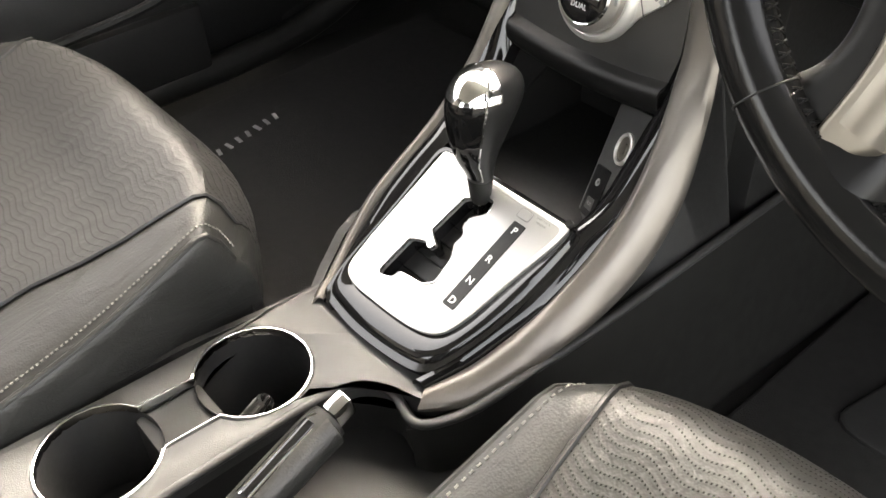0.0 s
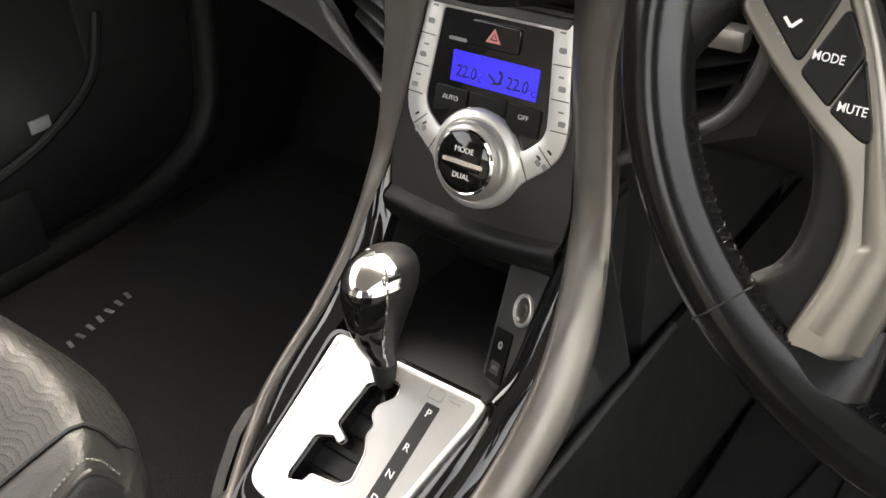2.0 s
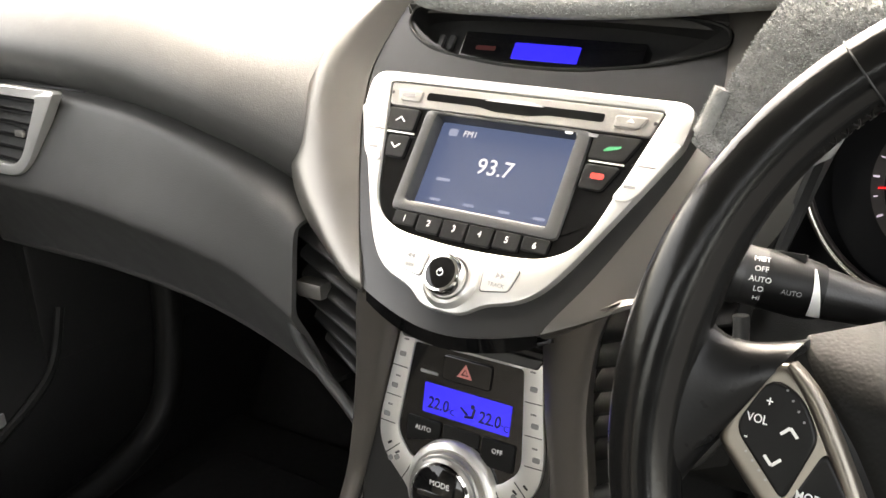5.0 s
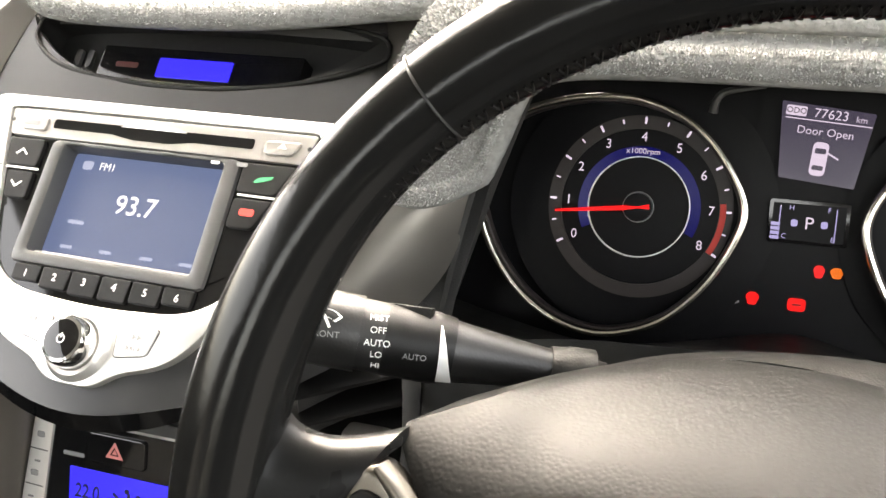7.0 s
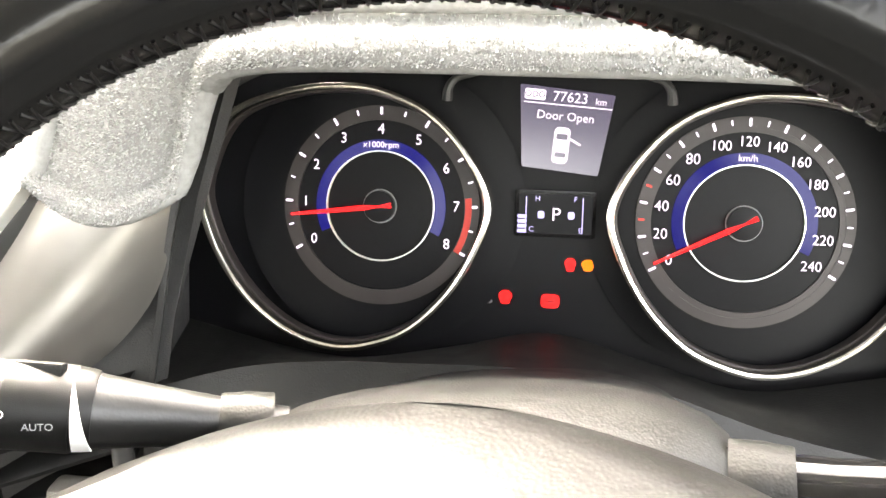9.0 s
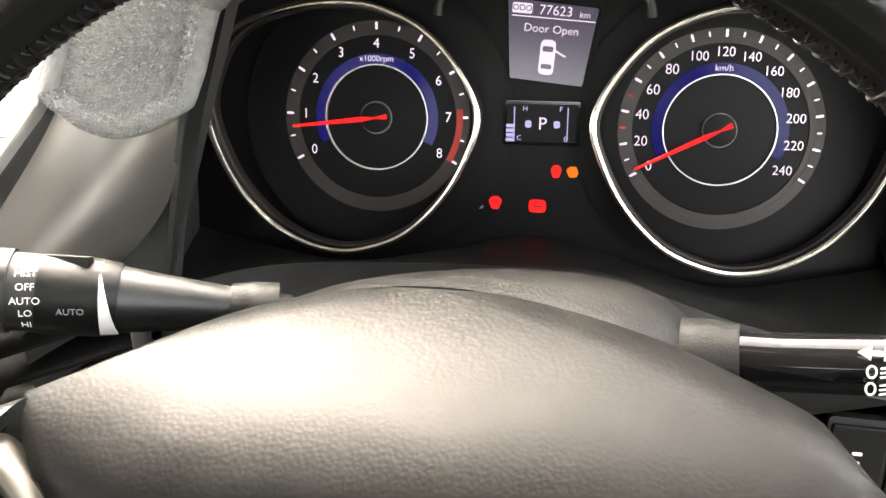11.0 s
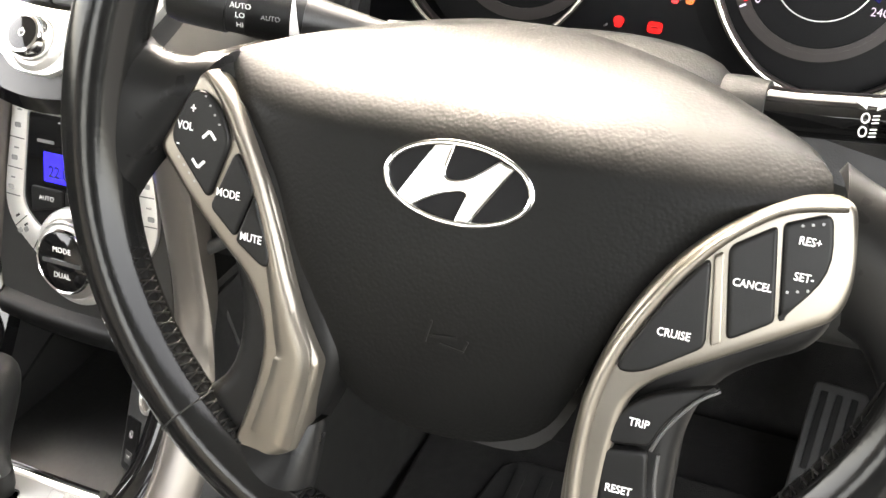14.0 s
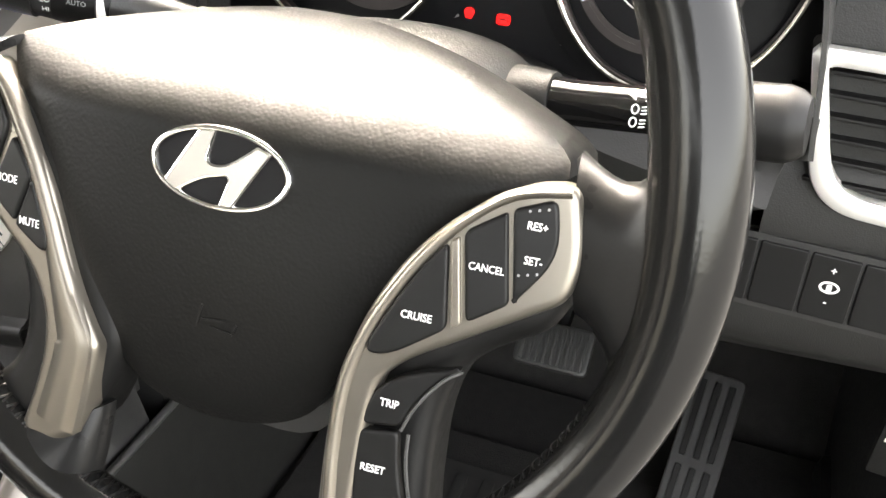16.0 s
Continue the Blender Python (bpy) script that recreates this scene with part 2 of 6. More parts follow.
def rounded(corners, r=3.0, n=5):
    """A closed outline with its corners rounded; a corner may carry its own radius."""
    out = []
    k = len(corners)
    for i in range(k):
        c = corners[i]
        rad = c[2] if len(c) > 2 else r
        p, a, b = Vector(c[:2]), Vector(corners[i - 1][:2]), Vector(corners[(i + 1) % k][:2])
        da, db = (a - p), (b - p)
        ra = min(rad, da.length * 0.49)
        rb = min(rad, db.length * 0.49)
        s, e = p + da.normalized() * ra, p + db.normalized() * rb
        if rad < 0.01:
            out.append(p)
            continue
        for j in range(n + 1):
            t = j / n
            out.append((1 - t) ** 2 * s + 2 * t * (1 - t) * p + t * t * e)
    return out


def rect(x0, y0, x1, y1, r=2.0, n=4):
    return rounded([(x0, y0), (x1, y0), (x1, y1), (x0, y1)], r, n)


def disc(r, n=48, cx=0, cy=0, ry=None):
    ry = ry or r
    return [Vector((cx + r * math.cos(2 * math.pi * i / n), cy + ry * math.sin(2 * math.pi * i / n))) for i in range(n)]


def slab(outline, z0, z1, bevel=0.0, bm=None, seg=2):
    """A plate of that outline from z0 to z1, its upper rim rounded."""
    bm = bm or bmesh.new()
    n = len(outline)
    c = sum((Vector(p[:2]) for p in outline), Vector((0, 0))) / n
    rings = [(z0, 0.0)]
    if bevel > 0:
        for j in range(seg + 1):
            a = j / seg * math.pi / 2
            rings.append((z1 - bevel + bevel * math.sin(a), bevel * (1 - math.cos(a))))
        rings.append((z1, bevel * 1.35))
    else:
        rings.append((z1, 0.0))
    loops = []
    for z, inset in rings:
        vs = []
        for i, p in enumerate(outline):
            p = Vector(p[:2])
            if inset:
                t = Vector(outline[(i + 1) % n][:2]) - Vector(outline[i - 1][:2])
                nn = Vector((t.y, -t.x)).normalized() if t.length > 1e-6 else Vector((0, 0))
                if AREA(outline) < 0:
                    nn = -nn
                p = p - nn * inset
            vs.append(bm.verts.new((p.x, p.y, z)))
        loops.append(vs)
    for a, b in zip(loops, loops[1:]):
        for i in range(n):
            bm.faces.new((a[i], a[(i + 1) % n], b[(i + 1) % n], b[i]))
    tris = tessellate_polygon([[Vector((v.co.x, v.co.y, 0)) for v in loops[-1]]])
    for tri in tris:
        if len(set(tri)) == 3:
            bm.faces.new([loops[-1][k] for k in tri])
            bm.faces.new([loops[0][k] for k in reversed(tri)])
    return bm


def AREA(o):
    return 0.5 * sum(o[i - 1][0] * o[i][1] - o[i][0] * o[i - 1][1] for i in range(len(o)))


def resample(outline, n, closed=True):
    P = [Vector(p) for p in outline]
    if closed:
        P = P + [P[0]]
    L = [0.0]
    for a, b in zip(P, P[1:]):
        L.append(L[-1] + (b - a).length)
    out, j = [], 0
    for i in range(n):
        s = L[-1] * i / (n if closed else n - 1)
        while j < len(L) - 2 and L[j + 1] < s:
            j += 1
        k = (s - L[j]) / max(1e-9, L[j + 1] - L[j])
        out.append(P[j].lerp(P[j + 1], min(1, k)))
    return out


def ring(outer, inner, z0, z1, bevel=1.0, bm=None, n=96, dome=None):
    """A frame between two outlines, with rounded upper edges."""
    bm = bm or bmesh.new()
    O, I = resample(outer, n), resample(inner, n)
    if AREA(O) * AREA(I) < 0:
        I.reverse()
    k = min(range(n), key=lambda i: (I[i] - O[0]).length)
    I = I[k:] + I[:k]
    sec = [(0, z0), (0, z1 - bevel), (0.3, z1 - bevel * 0.3), (1, z1)] if bevel else [(0, z0), (0, z1)]
    loops = []
    for f, z in sec:
        loops.append([bm.verts.new((*(O[i] + (I[i] - O[i]).normalized() * bevel * f).to_2d(), z)) for i in range(n)])
    if dome:
        loops.append([bm.verts.new((*((O[i] + I[i]) / 2).to_2d(), z1 + dome)) for i in range(n)])
    for f, z in reversed(sec):
        loops.append([bm.verts.new((*(I[i] + (O[i] - I[i]).normalized() * bevel * f).to_2d(), z)) for i in range(n)])
    loops.append(loops[0])
    for a, b in zip(loops, loops[1:]):
        for i in range(n):
            bm.faces.new((a[i], a[(i + 1) % n], b[(i + 1) % n], b[i]))
    return bm


def lathe(profile, n=48, bm=None, at=(0, 0)):
    """Turned about z: pairs of radius and height."""
    bm = bm or bmesh.new()
    loops = []
    for r, z in profile:
        if r < 1e-6:
            loops.append([bm.verts.new((at[0], at[1], z))])
        else:
            loops.append([bm.verts.new((at[0] + r * math.cos(2 * math.pi * i / n), at[1] + r * math.sin(2 * math.pi * i / n), z)) for i in range(n)])
    for a, b in zip(loops, loops[1:]):
        for i in range(n):
            f = [a[i % len(a)], a[(i + 1) % len(a)], b[(i + 1) % len(b)], b[i % len(b)]]
            f = list(dict.fromkeys(f))
            if len(f) > 2:
                bm.faces.new(f)
    return bm


def tube(path, radius, n=10, closed=False, bm=None, flat=1.0, up=None, caps=True):
    """A round bar along a path; radius may be a number or a function of 0..1."""
    bm = bm or bmesh.new()
    P = [Vector(p) for p in path]
    P = [p.to_3d() if len(p) == 2 else p for p in P]
    k = len(P)
    loops = []
    ref = Vector(up) if up else Vector((0, 0, 1))
    for i, p in enumerate(P):
        t = (P[(i + 1) % k] - P[i - 1]) if closed else (P[min(i + 1, k - 1)] - P[max(i - 1, 0)])
        t.normalize()
        a = t.cross(ref)
        if a.length < 1e-4:
            a = t.cross(Vector((1, 0, 0)))
        a.normalize()
        b = a.cross(t)
        r = radius(i / max(1, k - 1)) if callable(radius) else radius
        loops.append([bm.verts.new(p + (a * math.cos(q) + b * math.sin(q) * flat) * r) for q in (2 * math.pi * j / n for j in range(n))])
    pairs = list(zip(loops, loops[1:])) + ([(loops[-1], loops[0])] if closed else [])
    for x, y in pairs:
        for j in range(n):
            bm.faces.new((x[j], x[(j + 1) % n], y[(j + 1) % n], y[j]))
    if not closed and caps:
        bm.faces.new(loops[0][::-1])
        bm.faces.new(loops[-1])
    return bm


def loft(sections, bm=None, cap=True, closed=True):
    """Skin over rows of points, all rows equally long."""
    bm = bm or bmesh.new()
    loops = [[bm.verts.new(p) for p in s] for s in sections]
    n = len(loops[0])
    for a, b in zip(loops, loops[1:]):
        for i in range(n if closed else n - 1):
            q = list(dict.fromkeys((a[i], a[(i + 1) % n], b[(i + 1) % n], b[i])))
            if len(q) > 2:
                bm.faces.new(q)
    if cap and closed:
        bm.faces.new(loops[0][::-1])
        bm.faces.new(loops[-1])
    return bm


def sheet(rows, thick=0.004, bm=None):
    """A curved panel through rows of points, with thickness away from its outer side."""
    bm = bm or bmesh.new()
    R = [[Vector(p) for p in r] for r in rows]
    nr, nc = len(R), len(R[0])
    N = []
    for i in range(nr):
        line = []
        for j in range(nc):
            a = R[min(i + 1, nr - 1)][j] - R[max(i - 1, 0)][j]
            b = R[i][min(j + 1, nc - 1)] - R[i][max(j - 1, 0)]
            line.append(a.cross(b).normalized())
        N.append(line)
    top = [[bm.verts.new(p) for p in r] for r in R]
    bot = [[bm.verts.new(R[i][j] - N[i][j] * thick) for j in range(nc)] for i in range(nr)]
    for i in range(nr - 1):
        for j in range(nc - 1):
            bm.faces.new((top[i][j], top[i][j + 1], top[i + 1][j + 1], top[i + 1][j]))
            bm.faces.new((bot[i][j], bot[i + 1][j], bot[i + 1][j + 1], bot[i][j + 1]))
    for i in range(nr - 1):
        bm.faces.new((top[i][0], top[i + 1][0], bot[i + 1][0], bot[i][0]))
        bm.faces.new((top[i][-1], bot[i][-1], bot[i + 1][-1], top[i + 1][-1]))
    for j in range(nc - 1):
        bm.faces.new((top[0][j], bot[0][j], bot[0][j + 1], top[0][j + 1]))
        bm.faces.new((top[-1][j], top[-1][j + 1], bot[-1][j + 1], bot[-1][j]))
    return bm


def block(x0, y0, z0, x1, y1, z1, r=0.0, bm=None, seg=2):
    """A box; its edges rounded by r."""
    b = bm or bmesh.new()
    made = bmesh.ops.create_cube(b, size=1.0)["verts"]
    for v in made:
        v.co = Vector(((x0 + x1) / 2 + v.co.x * (x1 - x0), (y0 + y1) / 2 + v.co.y * (y1 - y0), (z0 + z1) / 2 + v.co.z * (z1 - z0)))
    if r:
        es = list({e for v in made for e in v.link_edges})
        bmesh.ops.bevel(b, geom=es, offset=r, segments=seg, affect="EDGES", profile=0.6)
    return b


def words(text, size, mat, parent, x, y, z=0.3, turn=0.0, name="lettering", align="CENTER", squeeze=1.0, bold=0.0, shear=0.0):
    """Raised print of a text; size is the height of its capitals in mm."""
    cu = bpy.data.curves.new("text", "FONT")
    cu.body = text
    cu.size = size * 0.001 / 0.7
    cu.align_x, cu.align_y = align, "CENTER"
    cu.extrude = 0.00008
    cu.offset = bold * 0.001
    cu.shear = shear
    cu.resolution_u = 3
    tmp = new("text", cu)
    dg = bpy.context.evaluated_depsgraph_get()
    me = bpy.data.meshes.new_from_object(tmp.evaluated_get(dg))
    bpy.data.objects.remove(tmp)
    me.materials.clear()
    me.materials.append(M[mat])
    me.name = name
    ob = new(name, me)
    ob.parent = parent
    ob.matrix_basis = pose(x * 0.001, y * 0.001, z * 0.001, 0, 0, turn) @ Matrix.Diagonal((squeeze, 1, 1, 1))
    return ob


def bar(parent, mat, x, y, w, h, z=0.3, turn=0.0, name="mark", thick=0.25):
    return part(name, slab(rect(-w / 2, -h / 2, w / 2, h / 2, min(w, h) * 0.3, 2), 0, thick), mat, parent, at=pose(x * 0.001, y * 0.001, z * 0.001, 0, 0, turn))


def fibres(name, grids, count, length, mat, parent, label, seed):
    """Short wool fibres standing on grids of points."""
    rnd = random.Random(seed)
    cells = []
    for rows in grids:
        R = [[Vector(p) for p in r] for r in rows]
        for i in range(len(R) - 1):
            for j in range(len(R[0]) - 1):
                a, b, c, d = R[i][j], R[i][j + 1], R[i + 1][j], R[i + 1][j + 1]
                cells.append(((b - a).cross(c - a).length, a, b, c, d))
    total = sum(c[0] for c in cells)
    vs, fs = [], []
    for area, a, b, c, d in cells:
        n = count * area / total
        up = (b - a).cross(c - a).normalized()
        if up.z - up.y < 0:
            up = -up
        for _ in range(int(n) + (rnd.random() < n % 1)):
            u, v = rnd.random(), rnd.random()
            p = a.lerp(b, u).lerp(c.lerp(d, u), v)
            lean = Vector((rnd.uniform(-1, 1), rnd.uniform(-1, 1), rnd.uniform(-1, 1))) * 0.7
            tip = p + (up + lean) * length * rnd.uniform(0.5, 1.2)
            side = up.cross(lean).normalized() * length * 0.3
            k = len(vs)
            vs += [p - side - up * 0.0005, p + side - up * 0.0005, p + (up * 0.7 + lean * 1.2) * length * 0.5 + side, tip]
            fs += [(k, k + 1, k + 2), (k, k + 2, k + 3)]
    me = bpy.data.meshes.new(name)
    me.from_pydata(vs, [], fs)
    me.materials.append(M[mat])
    ob = new(name, me)
    ob.parent = parent
    ob["label"] = label
    return tagged(ob, kind="stuff")


# ---- the cabin shell ----
def structure(name, bm, mat, label, category):
    return tagged(part(name, bm, mat, mm=False), label, category, kind="structure")


structure("ground", block(-60, -60, -0.42, 60, 60, -0.38), "asphalt", "grey asphalt ground under the parked car", "ground")
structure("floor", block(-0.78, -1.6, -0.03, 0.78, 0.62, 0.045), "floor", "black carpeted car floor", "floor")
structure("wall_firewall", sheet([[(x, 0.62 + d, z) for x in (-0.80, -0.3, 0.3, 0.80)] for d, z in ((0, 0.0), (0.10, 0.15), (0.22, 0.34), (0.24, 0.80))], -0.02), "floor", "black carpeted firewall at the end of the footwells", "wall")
# unseen rear wall, its height set to shape the light from behind
structure("wall_rear", block(-0.78, -1.74, -0.03, 0.78, -1.7, 0.80), "lining", "plain unseen wall closing the rear, daylight let in above it", "wall")
for sx, nm, y1 in ((-1, "wall_kick_left", 0.30), (1, "wall_kick_right", 0.26)):
    structure(nm, block(min(sx * 0.735, sx * 0.80), y1, 0.0, max(sx * 0.735, sx * 0.80), 0.92, 0.76, 0.01), "black", "black plastic kick panel at the end of the footwell", "kick panel")
    # unseen dark walls added to cut the light from the rear sides
    structure(nm.replace("kick", "light_stop"), block(min(sx * 0.74, sx * 0.80), -1.7, -0.03, max(sx * 0.74, sx * 0.80), -0.75, 0.78, 0.01), "black", "unseen dark side wall added to hold back light", "side wall")
structure("wall_sill", block(0.72, -1.6, -0.03, 0.80, 0.62, 0.07, 0.02), "black", "dark plastic door sill beside the driver's floor", "sill")
structure("ceiling", sheet([[(x, y, 1.22 - 0.10 * (x / 0.62) ** 2 - (0.10 if y > 0.0 else 0.0) * (y / 0.15) ** 2) for x in np.linspace(-0.62, 0.62, 9)] for y in (-1.7, -1.2, -0.7, -0.3, 0.0, 0.12)], 0.03), "lining", "pale roof lining of the car", "ceiling")
for s, nm in ((-1, "wall_pillar_left"), (1, "wall_pillar_right")):
    structure(nm, tube([(s * 0.60, 0.10, 1.10), (s * 0.70, 0.55, 0.93), (s * 0.76, 0.92, 0.80)], 0.035, 10), "lining", "pale lined windscreen pillar", "pillar")
structure("window_windscreen", sheet([[(x, 0.12 + k * 0.85 - 0.06 * (x / 0.7) ** 2 * k, 1.11 - 0.09 * (x / 0.62) ** 2 * (1 - k) - k * 0.33) for x in np.linspace(-0.6 - 0.14 * 1, 0.6 + 0.14 * 1, 9)] for k in (0, 0.33, 0.66, 1.0)], 0.004), "window", "clear curved windscreen", "windscreen").visible_shadow = False

# passenger door: inner panel with a pocket and an armrest
door = thing("door_1", Matrix.Identity(4), "closed passenger door with black plastic lining", "car door", kind="structure")
prof = [(-0.76, 0.05), (-0.735, 0.10), (-0.715, 0.18), (-0.72, 0.26), (-0.745, 0.32), (-0.75, 0.45), (-0.735, 0.58), (-0.755, 0.70), (-0.78, 0.72)]
sec = spline([(a, 0, b) for a, b in prof], 4)
part("lining", sheet([[(p.x - 0.02 * max(0, y - 0.25) / 0.4, y, p.z) for p in sec] for y in np.linspace(-1.0, 0.66, 20)], 0.012), "black", door, mm=False)
part("pocket_lip", tube(spline([(-0.705, -0.30, 0.19), (-0.70, 0.0, 0.20), (-0.70, 0.12, 0.215), (-0.705, 0.21, 0.24), (-0.715, 0.29, 0.285), (-0.73, 0.33, 0.36)], 6), 0.007, 8), "dark", door, "dark plastic edge of the map pocket", mm=False)
part("pocket_bin", block(-0.725, -0.30, 0.08, -0.700, 0.16, 0.185, 0.01), "black", door, mm=False)
# grey patch painting a highlight on the pocket, no part of the door
part("pocket_glint", block(-0.713, 0.185, 0.246, -0.708, 0.215, 0.264, 0.002), "greyprint", door, "small pale patch painted for a highlight", mm=False)
part("armrest", block(-0.76, -0.7, 0.46, -0.69, 0.05, 0.53, 0.02), "leather", door, mm=False)
part("window_frame", tube([(-0.77, -1.0, 0.72), (-0.77, 0.66, 0.74)], 0.02, 8), "black", door, mm=False)
structure("wall_sill_left", tube(spline([(-0.715, -0.6, 0.075), (-0.715, 0.0, 0.075), (-0.715, 0.20, 0.075), (-0.712, 0.34, 0.09), (-0.708, 0.44, 0.14), (-0.71, 0.48, 0.24), (-0.72, 0.50, 0.40)], 8), 0.022, 12), "dark", "black plastic sill and kick panel trim", "sill")

# floor mats
def floor_mat(x0, x1, y0, y1, label):
    e = thing("floor_mat", Matrix.Translation((0, 0, 0.046)), label, "floor mat")
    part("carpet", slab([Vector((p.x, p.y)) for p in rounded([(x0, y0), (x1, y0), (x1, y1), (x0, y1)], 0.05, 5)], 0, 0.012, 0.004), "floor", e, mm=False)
    return e


mat_l = floor_mat(-0.66, -0.17, -0.30, 0.52, "black carpet floor mat with a woven grey name strip")
# woven name drawn as plain bars
for i in range(7):
    k = i / 6
    part("name_bar", slab(rect(-0.0072, -0.0026, 0.0072, 0.0026, 0.001, 2), 0, 0.0012), "greyprint", mat_l, mm=False, at=pose(-0.566 + 0.024 * k, 0.172 - 0.103 * k, 0.012, 0, 0, -12 + 10 * (i % 3)))
mat_r = floor_mat(0.17, 0.66, -0.20, 0.50, "black carpet floor mat with a ribbed rubber heel pad")
heel = part("heel_pad", slab(rounded([(0.235, 0.26), (0.57, 0.26), (0.57, 0.45), (0.27, 0.45)], 0.03, 4), 0.011, 0.017, 0.003), "rubber", mat_r, "ribbed black rubber heel pad", mm=False)
for i in range(9):
    part("rib", block(0.285 + 0.03 * i, 0.29, 0.017, 0.298 + 0.03 * i, 0.43, 0.021, 0.002), "rubber", heel, mm=False)

# ---- dashboard ----
dash = thing("dashboard", Matrix.Identity(4), "charcoal grained dashboard sweeping round the centre stack", "dashboard")


def smooth(table):
    """The same table, rounded and densely sampled."""
    return [(p.x, p.y) for p in spline([(a, b, 0) for a, b in table], 10)]


def lerp(table, x):
    for (a, b), (c, d) in zip(table, table[1:]):
        if x <= c:
            return b + (d - b) * max(0, min(1, (x - a) / (c - a)))
    return table[-1][1]


RIDGE = [(-0.78, 0.672), (-0.60, 0.680), (-0.45, 0.679), (-0.36, 0.671), (-0.265, 0.652), (-0.215, 0.632), (-0.170, 0.606)]
RIDGE = smooth(RIDGE)
LOW = [(-0.78, 0.468), (-0.60, 0.485), (-0.48, 0.493), (-0.35, 0.490), (-0.25, 0.474), (-0.170, 0.448)]
BACK = [(-0.78, 0.27), (-0.6, 0.245), (-0.45, 0.23), (-0.3, 0.220), (-0.17, 0.212)]
LOW, BACK = smooth(LOW), smooth(BACK)
xs = [-0.78 + 0.61 * i / 30 for i in range(31)]


def pad_row(x):
    """Upper pad, from the windscreen down and under its ridge."""
    r, b = lerp(RIDGE, x), lerp(BACK, x)
    top = 0.80
    f = 0.040 * max(0.0, (x + 0.30) / 0.13) ** 2
    return spline([(x, 0.80, top - 0.01), (x, 0.55, top), (x, b + 0.17 + f, r + 0.115), (x, b + 0.095 + f, r + 0.098), (x, b + 0.034 + f, r + 0.078), (x, b + 0.002 + f, r + 0.054), (x, b - 0.003 + f, r + 0.036), (x, b + 0.012 + f * 0.85, r + 0.016), (x, b + 0.03 + f * 0.6, r + 0.003), (x, b + 0.06 + f * 0.4, r - 0.010)], 5)


def glove_row(x):
    r, l, b = lerp(RIDGE, x), lerp(LOW, x), lerp(BACK, x)
    h = r - l
    g = 0.018 * min(1.0, max(0.25, (-0.19 - x) / 0.16))  # the face leans out to a fold at mid height
    return spline([(x, b + 0.03, r - 0.003), (x, b + 0.004, r - 0.004), (x, b - 0.003, r - 0.012), (x, b - 0.006 - g * 0.55, r - h * 0.28), (x, b - 0.009 - g, r - h * 0.47), (x, b - 0.007 - g * 0.95, r - h * 0.52), (x, b + 0.006 - g * 0.4, l + h * 0.30), (x, b + 0.022, l + h * 0.05), (x, b + 0.026, l), (x, b + 0.05, l - 0.004)], 5)


part("upper_pad", sheet([pad_row(x) for x in xs], 0.006), "dash", dash, "grey grained upper dash pad", mm=False)
part("glovebox", sheet([glove_row(x) for x in xs], 0.006), "lower", dash, "grey glovebox panel with rolled lower edge", mm=False)
part("under_panel", sheet([[(x, lerp(BACK, x) + 0.045 + k * 0.3, lerp(LOW, x) - 0.004 - k * 0.05) for k in (0, 0.5, 1)] for x in xs[::3]], 0.006), "black", dash, mm=False)

# centre stack: the dark panel that carries the radio, and the fins on both sides
HU = plane((0, 0.2273, 0.6521), 39.0) @ pose(0, 0, 0, 0, 0, -1.4)


def hu(u, v, n=0.0):
    return HU @ Vector((u, v, n))


stack = [(-0.108, 66), (-0.09, 75), (-0.046, 98), (0.0, 119), (0.045, 136), (0.092, 145), (0.119, 143), (0.141, 138), (0.151, 134), (0.165, 126)]


def stack_w(v):
    return lerp([(a, b * 0.001) for a, b in stack], v)


rows = []
for k in np.linspace(0, 1, 34):
    r = []
    for u in np.linspace(-1, 1, 57):
        v0 = -0.108 + 0.018 * u * u
        v1 = 0.099 + 0.050 * abs(u) ** 2.6
        v = v0 + (v1 - v0) * k
        x = u * stack_w(v)
        deep = abs(x) < 0.078 and -0.036 < v < 0.058
        r.append(hu(x, v, -0.022 if deep else -0.004 * u * u))
    rows.append(r)
part("centre_panel", sheet(rows, -0.006), "centre", dash, "satin charcoal centre panel", mm=False)
low = [[hu(u * 0.072, -0.107 + 0.018 * u * u, -0.004 * u * u) for u in np.linspace(-1, 1, 17)],
       [hu(u * 0.072, -0.116 + 0.018 * u * u, -0.010) for u in np.linspace(-1, 1, 17)],
       [Vector((u * 0.075, 0.185, 0.560 + 0.008 * u * u)) for u in np.linspace(-1, 1, 17)],
       [Vector((u * 0.075, 0.21, 0.545 + 0.006 * u * u)) for u in np.linspace(-1, 1, 17)]]
part("panel_lip", sheet(low, 0.006), "gloss", dash, "shadowed lower lip of the centre panel", mm=False)
